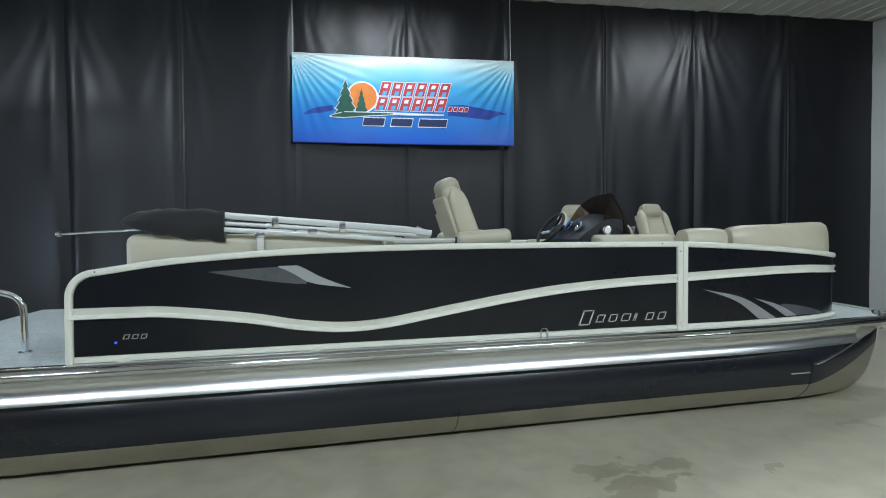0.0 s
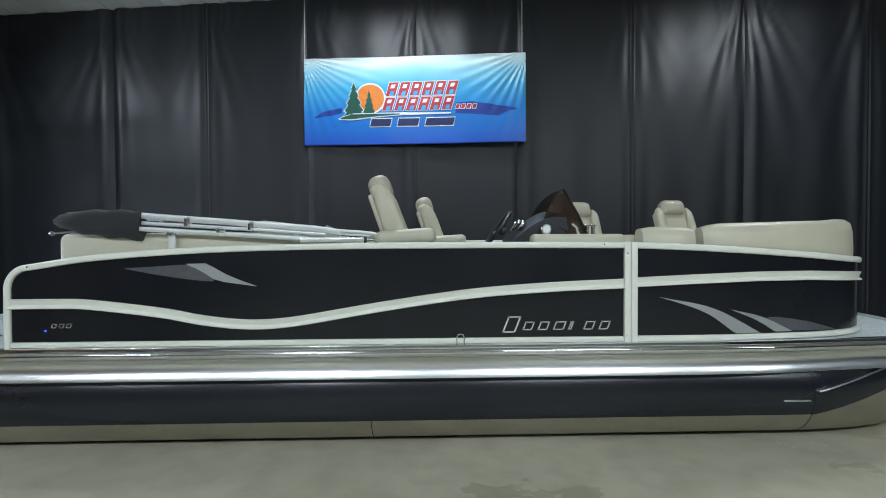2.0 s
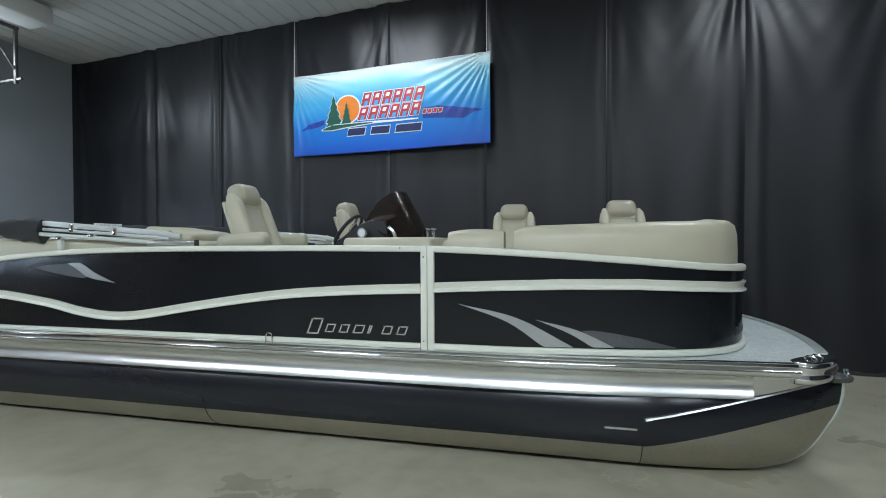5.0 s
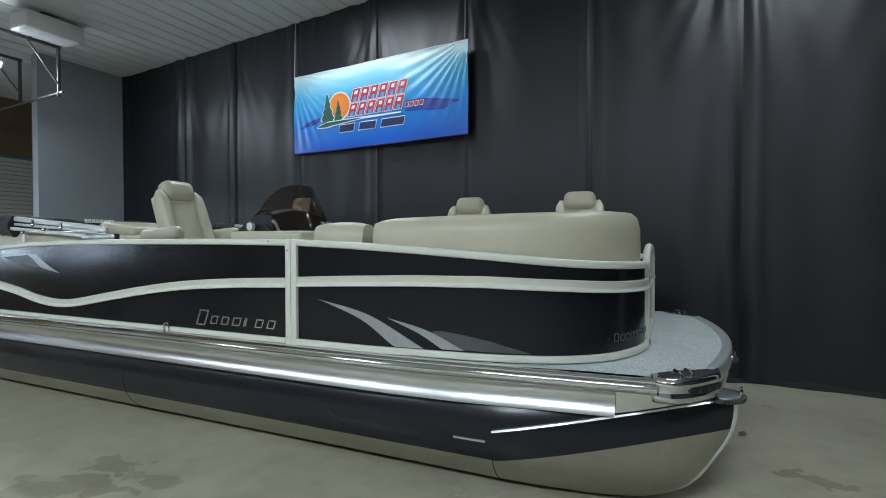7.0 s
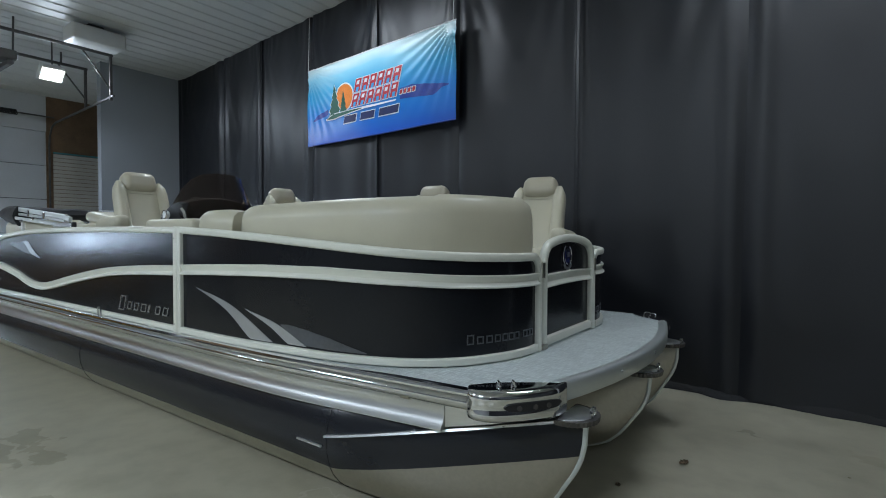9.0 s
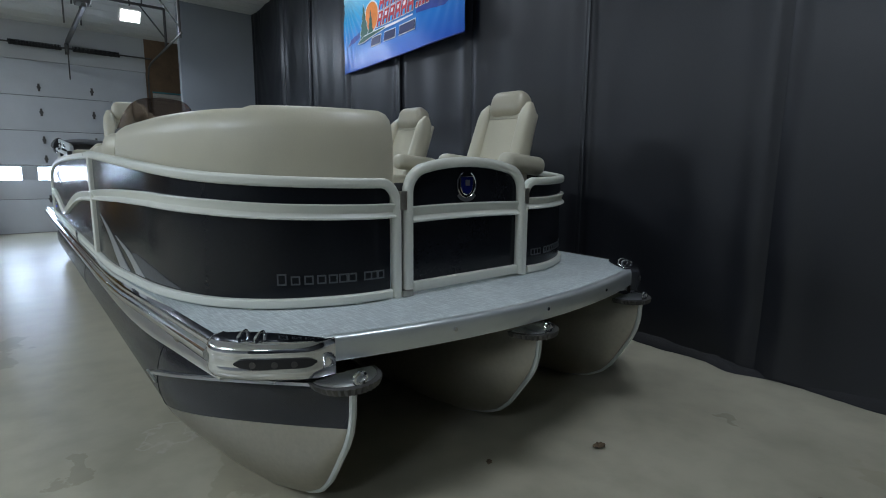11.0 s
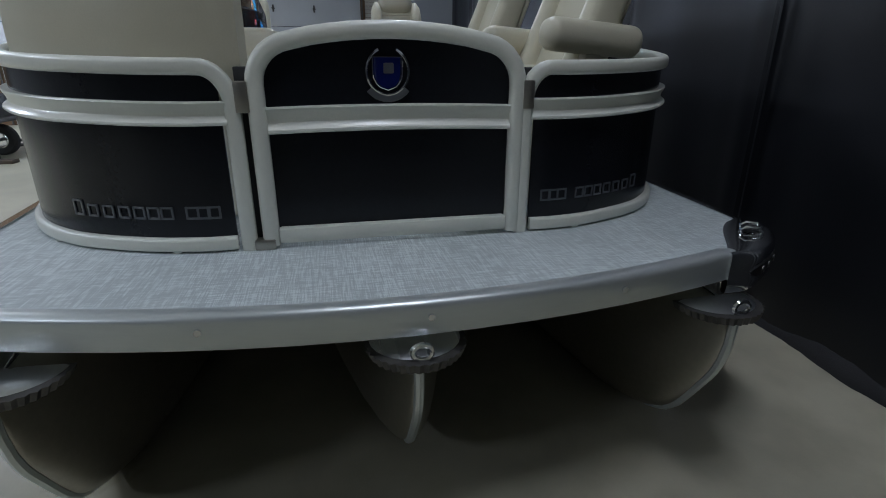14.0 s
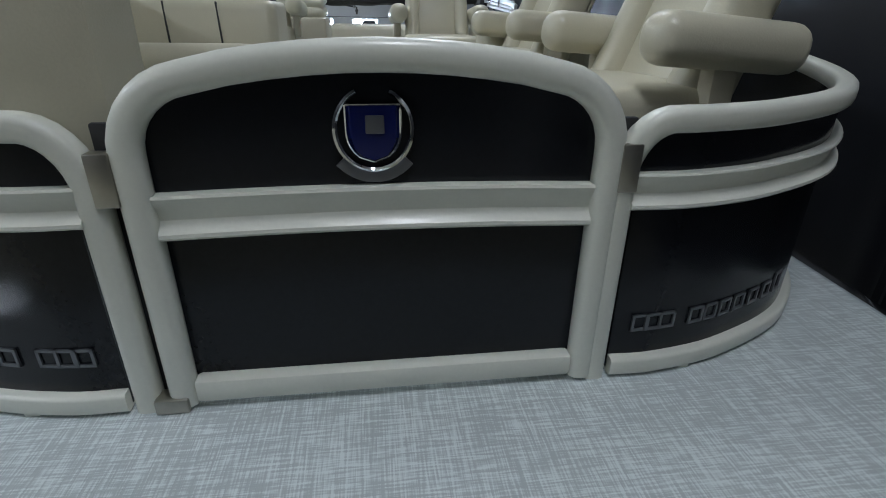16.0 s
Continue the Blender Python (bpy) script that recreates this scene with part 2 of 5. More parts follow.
def weave_material():
    """Woven vinyl deck: crossing threads with uneven light and dark strands."""
    m = bpy.data.materials.new("woven_vinyl")
    m.use_nodes = True
    nt = m.node_tree
    n, ln = nt.nodes, nt.links
    b = n["Principled BSDF"]
    tc = n.new("ShaderNodeTexCoord")
    outs = []
    for sc in ((14, 300, 1), (300, 18, 1)):
        mp = n.new("ShaderNodeMapping")
        mp.inputs["Scale"].default_value = sc
        ln.new(tc.outputs["Object"], mp.inputs["Vector"])
        t = n.new("ShaderNodeTexNoise")
        t.inputs["Scale"].default_value, t.inputs["Detail"].default_value = 1.0, 2
        ln.new(mp.outputs[0], t.inputs["Vector"])
        outs.append(t.outputs[0])
    ad = n.new("ShaderNodeMath")
    ad.operation = "ADD"
    ln.new(outs[0], ad.inputs[0])
    ln.new(outs[1], ad.inputs[1])
    big = n.new("ShaderNodeTexNoise")
    big.inputs["Scale"].default_value, big.inputs["Detail"].default_value = 3, 3
    ln.new(tc.outputs["Object"], big.inputs["Vector"])
    ad2 = n.new("ShaderNodeMath")
    ad2.operation = "MULTIPLY_ADD"
    ad2.inputs[1].default_value = 0.25
    ln.new(big.outputs[0], ad2.inputs[0])
    ln.new(ad.outputs[0], ad2.inputs[2])
    ramp = n.new("ShaderNodeValToRGB")
    e = ramp.color_ramp.elements
    e[0].position, e[1].position = 0.80, 1.0
    e[0].color, e[1].color = (0.43, 0.475, 0.478, 1), (0.67, 0.728, 0.722, 1)
    mr = n.new("ShaderNodeMapRange")
    mr.inputs[1].default_value, mr.inputs[2].default_value, mr.inputs[3].default_value, mr.inputs[4].default_value = 0.7, 1.6, 0.55, 1.2
    ln.new(ad2.outputs[0], mr.inputs[0])
    ln.new(mr.outputs[0], ramp.inputs[0])
    ln.new(ramp.outputs[0], b.inputs["Base Color"])
    b.inputs["Roughness"].default_value = 0.55
    bp = n.new("ShaderNodeBump")
    bp.inputs["Strength"].default_value, bp.inputs["Distance"].default_value = 0.25, 0.002
    ln.new(ad.outputs[0], bp.inputs["Height"])
    ln.new(bp.outputs[0], b.inputs["Normal"])
    return m


def banner_material():
    """Printed vinyl: white fading through sky blue to deep blue."""
    m = bpy.data.materials.new("banner_print")
    m.use_nodes = True
    nt = m.node_tree
    n, ln = nt.nodes, nt.links
    b = n["Principled BSDF"]
    tc = n.new("ShaderNodeTexCoord")
    sp = n.new("ShaderNodeSeparateXYZ")
    ln.new(tc.outputs["Generated"], sp.inputs[0])
    nz = n.new("ShaderNodeTexNoise")
    nz.inputs["Scale"].default_value = 3
    ln.new(tc.outputs["Generated"], nz.inputs["Vector"])
    ad = n.new("ShaderNodeMath")
    ad.operation = "MULTIPLY_ADD"
    ad.inputs[1].default_value = 0.12
    ln.new(nz.outputs[0], ad.inputs[0])
    ln.new(sp.outputs[2], ad.inputs[2])
    ramp = n.new("ShaderNodeValToRGB")
    cr = ramp.color_ramp
    cr.elements[0].position, cr.elements[0].color = 0.06, (0.004, 0.085, 0.50, 1)
    cr.elements[1].position, cr.elements[1].color = 1.04, (0.62, 0.80, 0.84, 1)
    for p, c in ((0.45, (0.012, 0.21, 0.62, 1)), (0.72, (0.06, 0.38, 0.66, 1)), (0.90, (0.27, 0.60, 0.76, 1))):
        el = cr.elements.new(p)
        el.color = c
    ln.new(ad.outputs[0], ramp.inputs[0])
    ln.new(ramp.outputs[0], b.inputs["Base Color"])
    b.inputs["Roughness"].default_value = 0.33
    return m


M_FLOOR, M_DECK, M_BANNER = floor_material(), weave_material(), banner_material()


# ---- mesh helpers ----
def finish(name, bm, material, smooth=True):
    bmesh.ops.recalc_face_normals(bm, faces=bm.faces[:])
    me = bpy.data.meshes.new(name)
    bm.to_mesh(me)
    bm.free()
    for m in material if isinstance(material, (list, tuple)) else (material,):
        me.materials.append(m)
    if smooth:
        me.shade_smooth()
        me.set_sharp_from_angle(angle=radians(38))
    return me


def thing(name, at, label, category, group="", kind=""):
    """An empty at the base of a thing, which holds its parts."""
    ob = new(name)
    ob.location = at
    return tagged(ob, label, category, group, kind)


def base_of(ob):
    """The place of a thing's empty; parts themselves stand in world places."""
    return Matrix.Translation(ob.location) if ob.parent is None else Matrix.Identity(4)


def part(name, bm, material, parent, label="", smooth=True):
    """Links a bmesh, given in world places, as one mesh under a thing or a part."""
    ob = new(name, finish(name, bm, material, smooth))
    ob.parent = parent
    ob.matrix_parent_inverse = base_of(parent).inverted()
    return tagged(ob, label)


def solid(name, bm, material, label, category, group="", kind="", smooth=True):
    return tagged(new(name, finish(name, bm, material, smooth)), label, category, group, kind)


def rbox(x0, x1, y0, y1, z0, z1, r=0.01, seg=2, bm=None, m=None):
    """A box with rounded edges."""
    b = bmesh.new()
    bmesh.ops.create_cube(b, size=1)
    for v in b.verts:
        v.co = Vector(((x0 + x1) / 2 + v.co.x * (x1 - x0), (y0 + y1) / 2 + v.co.y * (y1 - y0), (z0 + z1) / 2 + v.co.z * (z1 - z0)))
    if r:
        r = min(r, 0.49 * min(abs(x1 - x0), abs(y1 - y0), abs(z1 - z0)))
        bmesh.ops.bevel(b, geom=b.edges[:], offset=r, segments=seg, profile=0.5, affect="EDGES")
    if m is not None:
        b.transform(m)
    return join(bm, b)


def join(bm, b):
    if bm is None:
        return b
    me = bpy.data.meshes.new("tmp")
    b.to_mesh(me)
    b.free()
    bm.from_mesh(me)
    bpy.data.meshes.remove(me)
    return bm


def loft(rings, caps=True, closed=True, bm=None, mats=None):
    """Quads between rings of points; mats(i, j) gives the material slot of a face."""
    bm = bm or bmesh.new()
    vs = [[bm.verts.new(p) for p in ring] for ring in rings]
    k = len(rings[0])
    for i in range(len(vs) - 1):
        for j in range(k if closed else k - 1):
            f = bm.faces.new((vs[i][j], vs[i][(j + 1) % k], vs[i + 1][(j + 1) % k], vs[i + 1][j]))
            if mats:
                f.material_index = mats(i, j)
    if caps and closed:
        bm.faces.new(vs[0][::-1])
        bm.faces.new(vs[-1])
    return bm


def sweep(path, prof, outs, bm=None, caps=True):
    """Sweeps a closed profile (a: along out, b: across) along a path with given outward directions."""
    path = [Vector(p) for p in path]
    rings = []
    for i, p in enumerate(path):
        t = (path[min(i + 1, len(path) - 1)] - path[max(i - 1, 0)]).normalized()
        o = Vector(outs[i] if isinstance(outs, list) else outs)
        o = (o - t * o.dot(t)).normalized()
        c = t.cross(o)
        rings.append([p + o * a + c * b for a, b in prof])
    return loft(rings, caps, True, bm)


def tube(path, r, n=10, bm=None):
    """A round tube along a path."""
    path = [Vector(p) for p in path]
    t0 = (path[1] - path[0]).normalized()
    o = t0.orthogonal().normalized()
    outs = []
    for i in range(len(path)):
        t = (path[min(i + 1, len(path) - 1)] - path[max(i - 1, 0)]).normalized()
        o = (o - t * o.dot(t)).normalized()
        outs.append(o.copy())
    prof = [(r * math.cos(a), r * math.sin(a)) for a in np.linspace(0, 2 * math.pi, n, endpoint=False)]
    return sweep(path, prof, outs, bm)


def square(w, h, r=0.008):
    """A rounded rectangular profile, w along out and h across."""
    pts = []
    for cx, cy, a0 in ((w / 2 - r, h / 2 - r, 0), (-w / 2 + r, h / 2 - r, 90), (-w / 2 + r, -h / 2 + r, 180), (w / 2 - r, -h / 2 + r, 270)):
        for a in (0, 30, 60, 90):
            pts.append((cx + r * math.cos(radians(a0 + a)), cy + r * math.sin(radians(a0 + a))))
    return pts


def cat(pts, n=8):
    """A smooth curve through points of any dimension."""
    p = [np.array(q, float) for q in pts]
    p = [2 * p[0] - p[1]] + p + [2 * p[-1] - p[-2]]
    out = []
    for i in range(1, len(p) - 2):
        for k in range(n):
            u = k / n
            out.append(0.5 * (2 * p[i] + (p[i + 1] - p[i - 1]) * u + (2 * p[i - 1] - 5 * p[i] + 4 * p[i + 1] - p[i + 2]) * u ** 2 + (3 * p[i] - p[i - 1] - 3 * p[i + 1] + p[i + 2]) * u ** 3))
    out.append(p[-2])
    return out


def disc(c, axis, r, h, n=20, bm=None, bevel=0.0):
    """A cylinder centred at c along an axis."""
    c, axis = Vector(c), Vector(axis).normalized()
    o = axis.orthogonal().normalized()
    q = axis.cross(o)
    levels = [(-h / 2, r)] if not bevel else [(-h / 2, r - bevel), (-h / 2 + bevel, r)]
    levels += [(h / 2, r)] if not bevel else [(h / 2 - bevel, r), (h / 2, r - bevel)]
    rings = [[c + axis * z + (o * math.cos(a) + q * math.sin(a)) * rr for a in np.linspace(0, 2 * math.pi, n, endpoint=False)] for z, rr in levels]
    return loft(rings, True, True, bm)


# ---- the hall ----
def wall_y(x):
    """The line of the curtained wall."""
    return 6.9 - 0.058 * (x + 4.5)


def ceil_z(x):
    return float(np.interp(x, (-6.5, -4.5, 1.0, 10.0), (3.88, 4.32, 4.52, 4.68)))


floor = solid("floor", rbox(-6.6, 10.2, -7.2, 8.2, -0.2, 0.0, 0), M_FLOOR, "beige painted concrete floor with damp stains", "floor", kind="structure", smooth=False)

# ceiling of ribbed steel sheets, its ribs running across the hall
bm = bmesh.new()
xs = []
x = -6.6
while x < 10.2:
    xs += [(x, 0), (x + 0.20, 0), (x + 0.215, 0.012), (x + 0.235, 0.012)]
    x += 0.25
loft([[(x, -7.2, ceil_z(x) - d), (x, 8.2, ceil_z(x) - d), (x, 8.2, ceil_z(x) + 0.15), (x, -7.2, ceil_z(x) + 0.15)] for x, d in xs], bm=bm)
solid("ceiling", bm, M_CEIL, "white ribbed steel ceiling", "ceiling", kind="structure", smooth=False)


def wall(name, a, b, thick, z1, material, label, z0=0.0):
    """A straight wall from a to b in plan; its thickness lies to the left of that way."""
    d = Vector((b[0] - a[0], b[1] - a[1], 0)).normalized()
    n = Vector((-d.y, d.x, 0)) * thick
    A, B = Vector((*a, 0)), Vector((*b, 0))
    rings = [[p + Vector((0, 0, z0)), p + n + Vector((0, 0, z0)), p + n + Vector((0, 0, z1)), p + Vector((0, 0, z1))] for p in (A, B)]
    return solid(name, loft(rings), material, label, "wall", kind="structure", smooth=False)


wall("wall_north", (10.0, wall_y(10.0) + 0.16), (-4.6, wall_y(-4.6) + 0.16), -0.2, 4.72, M_WALLGREY, "plain grey wall behind the black curtains")
wall("wall_south", (-6.5, -7.0), (10.0, -7.0), -0.2, 4.72, M_WALLDIM, "plain dark grey wall at the other side of the hall")
# out of view; black so that it bounces little light onto the bow
wall("wall_east", (9.9, -7.0), (9.9, 6.2), -0.2, 4.72, M_CURTAIN, "plain unseen end wall, black to cut bounced light")
wall("wall_pier", (8.67, wall_y(8.67) + 0.1), (8.67, wall_y(8.67) - 0.35), -0.4, 4.62, M_WALLWHITE, "pale painted pier beside the curtains")
wall("wall_partition", (-4.48, 5.47), (-4.48, 7.0), 0.15, 4.40, M_WALLGREY, "grey painted partition wall beside the curtains")

# back wall with the door opening
DX = -6.3
DY0, DY1, DZ = 2.56, 5.22, 3.25
EY0, EY1 = -1.85, 0.98          # the second door
for nm, y0, y1, z0, z1, mt, lb in (
        ("wall_back_south", -7.0, EY0, 0.0, 4.2, M_OSB, "brown chipboard back wall of the workshop end"),
        ("wall_back_middle", EY1, DY0, 0.0, 4.2, M_OSB, "brown chipboard wall between the two overhead doors"),
        ("wall_back_lintel_south", EY0, EY1, DZ, 4.2, M_WALLWHITE, "white wall strip over the second overhead door"),
        ("wall_back_north", DY1, 8.0, 0.0, 4.2, M_OSB, "brown chipboard wall beside the overhead door"),
        ("wall_back_lintel", DY0, DY1, DZ, 4.2, M_WALLWHITE, "white wall strip over the overhead door")):
    solid(nm, rbox(DX - 0.18, DX, y0, y1, z0, z1, 0), mt, lb, "wall", kind="structure", smooth=False)
wall("wall_store", (-6.3, 8.0), (-4.4, 8.0), 0.2, 4.4, M_WALLGREY, "plain grey wall behind the partition")

# overhead door: five panels with two bright panes, bolts, track and spring
def overhead_door(name, y0, y1, panes, hinge_ys, label):
    """Five steel panels in tracks, small panes in the second one."""
    door = thing(name, (DX - 0.06, (y0 + y1) / 2, 0), label, "garage door", kind="structure")
    panel_z = [0.0, 0.65, 1.30, 1.95, 2.60, 3.25]
    for k in range(5):
        z0, z1 = panel_z[k] + 0.004, panel_z[k + 1] - 0.004
        if k == 1:
            bm = rbox(DX - 0.08, DX - 0.03, y0, y1, z0, 1.02, 0.004)
            rbox(DX - 0.08, DX - 0.03, y0, y1, 1.26, z1, 0.004, bm=bm)
            ys = [y0] + [q for p in panes for q in p] + [y1]
            for a, b in zip(ys[::2], ys[1::2]):
                rbox(DX - 0.08, DX - 0.03, a, b, 1.02, 1.26, 0.0, bm=bm)
            panel = part("door_panel", bm, M_DOOR, door)
            for a, b in panes:
                part("pane", rbox(DX - 0.065, DX - 0.055, a, b, 1.02, 1.26, 0), M_DAY, panel, "bright frosted pane lit by daylight")
        else:
            part("door_panel", rbox(DX - 0.08, DX - 0.03, y0, y1, z0, z1, 0.006), M_DOOR, door)
    for y in hinge_ys:
        for z in (0.33, 0.65, 1.42, 1.78, 2.30, 2.76):
            bm = disc((DX - 0.025, y, z), (1, 0, 0), 0.035, 0.02, 6)
            disc((DX - 0.012, y, z), (1, 0, 0), 0.015, 0.03, 6, bm)
            rbox(DX - 0.03, DX - 0.015, y - 0.018, y + 0.018, z - 0.07, z + 0.07, 0.003, bm=bm)
            part("hinge", bm, M_STEEL, door, "dark steel hinge plate")
    part("seal", rbox(DX - 0.075, DX - 0.035, y0, y1, -0.0, 0.012, 0.0), M_RUBBER, door, "black rubber floor seal")
    for y in (y0 - 0.03, y1 + 0.03):
        path = [(DX + 0.05, y, z) for z in (0.02, 1.5, 3.0)] + [(DX + 0.08, y, 3.15), (DX + 0.2, y, 3.32), (DX + 0.4, y, 3.38), (DX + 2.9, y, 3.5)]
        part("door_track", sweep(path, square(0.028, 0.03, 0.004), (0, 1, 0)), M_STEEL, door, "dark steel door track")
    return door


overhead_door("door_1", DY0, DY1, [(2.62, 3.0), (3.25, 3.75), (4.15, 4.65)], (3.40, 4.24), "closed white overhead garage door with small bright panes")
overhead_door("door_2", EY0, EY1, [(-1.30, -0.86), (-0.42, -0.04), (0.26, 0.62)], (-0.62, 0.10), "closed white overhead garage door behind the forklift")

spring = thing("door_spring", (DX + 0.1, 3.9, 3.52), "black torsion spring on a steel shaft over the overhead door", "spring")
part("shaft", tube([(DX + 0.10, DY0 - 0.1, 3.52), (DX + 0.10, DY1 + 0.1, 3.52)], 0.014, 8), M_STEEL, spring)
for y0, y1 in ((3.02, 3.80), (3.98, 4.75)):
    pts = []
    for i in range(int(36 * 12)):
        a = i * 2 * math.pi / 12
        pts.append((DX + 0.10 + 0.045 * math.cos(a), y0 + (y1 - y0) * i / 431, 3.52 + 0.045 * math.sin(a)))
    part("coil", tube(pts, 0.009, 4), M_RUBBER, spring, "black wound coil")
part("bracket", rbox(DX, DX + 0.14, 3.86, 3.92, 3.42, 3.62, 0.005), M_STEEL, spring)

# slatwall boards on the back wall, both sides of the door
def slatwall(name, y0, y1, z0, z1, label):
    ob = thing(name, (DX, (y0 + y1) / 2, z0), label, "slatwall")
    z = z0
    while z < z1 - 0.02:
        part("slat", rbox(DX + 0.002, DX + 0.024, y0, y1, z + 0.008, min(z + 0.076, z1), 0.004, 1), M_SLAT, ob)
        z += 0.076
    part("trim", rbox(DX + 0.002, DX + 0.03, y0, y1, z1 + 0.004, z1 + 0.035, 0.004), M_TEAL, ob, "thin teal edge strip")
    part("trim", rbox(DX + 0.002, DX + 0.03, y0, y1, z0 - 0.035, z0 + 0.002, 0.004), M_TEAL, ob, "thin teal edge strip")
    return ob


slatwall("slatwall", 1.14, 2.40, 0.86, 2.74, "beige slatwall boards with teal edges on the chipboard wall")
slatwall("slatwall", 5.32, 7.9, 0.86, 2.84, "beige slatwall boards beside the overhead door")
bm = rbox(DX + 0.002, DX + 0.06, DY0 - 0.14, DY0 - 0.07, 0, 3.7, 0.004)
solid("trim_door", bm, M_STEEL, "dark jamb beside the overhead door", "door jamb", kind="structure")


# ---- lamps ----
def ceiling_lamp(x, y, power, turn=0.0, size=(1.2, 0.30), drop=0.12, tilt=0.0):
    """A flat fluorescent fitting under the ceiling with an area lamp just below its diffuser."""
    z = ceil_z(x) - drop
    ob = thing("ceiling_lamp", (x, y, z), "white fluorescent ceiling fitting with a glowing diffuser", "ceiling lamp", "ceiling lamps of the hall")
    m = Matrix.Translation((x, y, z)) @ Matrix.Rotation(radians(tilt), 4, "Y") @ Matrix.Rotation(radians(turn), 4, "Z")
    part("housing", rbox(-size[0] / 2 - 0.03, size[0] / 2 + 0.03, -size[1] / 2 - 0.03, size[1] / 2 + 0.03, 0.0, 0.09, 0.012, m=m), M_LIGHTPLASTIC, ob)
    part("diffuser", rbox(-size[0] / 2, size[0] / 2, -size[1] / 2, size[1] / 2, -0.012, 0.002, 0.004, m=m), M_TUBE, ob, "glowing frosted diffuser")
    if tilt:
        part("hanger", tube([(x, y, z), (x, y, ceil_z(x))], 0.012, 6), M_STEEL, ob)
    for s in () if tilt else (-1, 1):
        part("hanger", tube([m @ Vector((s * size[0] * 0.35, 0, 0.09)), m @ Vector((s * size[0] * 0.35, 0, drop + 0.02))], 0.006, 6), M_STEEL, ob)
    ld = bpy.data.lights.new("lamp_light", "AREA")
    ld.shape, ld.size, ld.size_y, ld.energy = "RECTANGLE", size[0], size[1], power
    ld.color = LAMP_COLOR
    lo = new("lamp_light", ld)
    lo.matrix_world = m @ Matrix.Translation((0, 0, -0.03))
    return ob


LAMP_COLOR = (0.86, 0.975, 1.06)
for x, y, p, turn in LAMPS:
    ceiling_lamp(x, y, p, turn)
# the lamp by the overhead door
ceiling_lamp(-4.0, 4.62, 25, 90, (0.28, 0.20), 0.56, -45)
# unlit white box under the ceiling, taken for a lamp housing
fit_box = thing("ceiling_box", (-3.0, 4.85, 4.05), "white box hung close under the ceiling", "heater")
part("casing", rbox(-3.2, -2.8, 4.5, 5.2, 4.08, 4.30, 0.03, 3), M_LIGHTPLASTIC, fit_box)
part("mount", rbox(-3.05, -2.95, 4.75, 4.95, 4.30, ceil_z(-3.0), 0.005), M_STEEL, fit_box)

# ---- curtains ----
SEAMS = [-4.46, -2.8, -1.56, -0.28, 1.12, 2.42, 3.85, 5.24, 6.75, 8.60]
rng = np.random.RandomState(4)
for k in range(len(SEAMS) - 1):
    x0, x1 = SEAMS[k], SEAMS[k + 1]
    nx, nz = 56, 44
    ph = rng.uniform(0, 6.28, 8)
    am = rng.uniform(0.5, 1.3, 8)
    grid = []
    for j in range(nz + 1):
        v = j / nz
        row = []
        for i in range(nx + 1):
            u = i / nx
            x = x0 - 0.02 + (x1 - x0 + 0.04) * u
            edge = min(u, 1 - u)
            d = 0.006 * am[0] * math.sin(5 * u * 6.28 / 2 + ph[0] + 1.2 * v)
            d += 0.0025 * am[1] * math.sin(11 * u + ph[1] + 3 * v)
            # soft folds that fan out from the hung corners
            for c, kk in ((0.0, 2), (1.0, 3)):
                ang = math.atan2(abs(u - c) * (x1 - x0), (1.02 - v) * 4.4 + 0.05)
                fade = math.exp(-((1 - v) * 1.9) ** 2) * math.exp(-(abs(u - c) / 0.45) ** 2)
                d += (0.012 if round(x0 if c == 0 else x1, 2) in (1.12, 5.24) else 0.006) * am[kk] * fade * math.sin(ang * 34 + ph[kk])
            # a straight gather along the seam
            d += 0.03 * math.exp(-(edge / 0.03) ** 2) * (1 if (u < 0.5) == (k % 2 == 0) else -0.8)
            d += 0.016 * am[4] * math.exp(-((edge - 0.09) / 0.05) ** 2)
            # creases of the folded cloth
            d += 0.003 * math.exp(-((v - 0.35 - 0.1 * am[5]) / 0.006) ** 2)
            d += 0.02 * max(0, 0.08 - v) / 0.08 * (0.4 + 0.6 * math.sin(9 * u + ph[6]) ** 2)
            row.append((x, wall_y(x) - 0.03 - d, 0.012 + 0.01 * math.sin(14 * u + ph[5]) ** 2 + (ceil_z(x) - 0.03) * v))
        grid.append(row)
    solid("curtain", loft(grid, False, False), M_CURTAIN, "black vinyl curtain panel with soft folds hanging on the wall", "curtain", "black curtains along the wall")

# black cloth bunched along the foot of the curtains, also standing in for the shade there
rng = np.random.RandomState(9)
rings = []
for x in np.linspace(-4.4, 8.6, 240):
    w = 0.045 + 0.015 * math.sin(3.1 * x) + 0.01 * math.sin(11 * x + 1) + 0.06 * math.exp(-((x - 5.12) / 0.12) ** 2) + rng.uniform(-0.005, 0.005)
    h = 0.055 + 0.02 * math.sin(5.3 * x + 2) + rng.uniform(-0.008, 0.008)
    rings.append([(x, wall_y(x) - 0.02 - w * a, h * b + 0.001) for a, b in ((0, 0), (0, 0.9), (0.3, 1.0), (0.6, 0.75), (0.85, 0.45), (1.0, 0.12), (1.03, 0))])
solid("curtain_hem", loft(rings), M_CANVAS, "black cloth along the curtain foot that also gives its dark shade", "cloth")

# ---- banner ----
BL, BR = Vector((-0.297, 6.58, 0)), Vector((2.492, 6.30, 0))
BW = (BR - BL).length
BU = (BR - BL).normalized()
BN = Vector((BU.y, -BU.x, 0))
BZ0, BZ1 = 2.578, 3.664


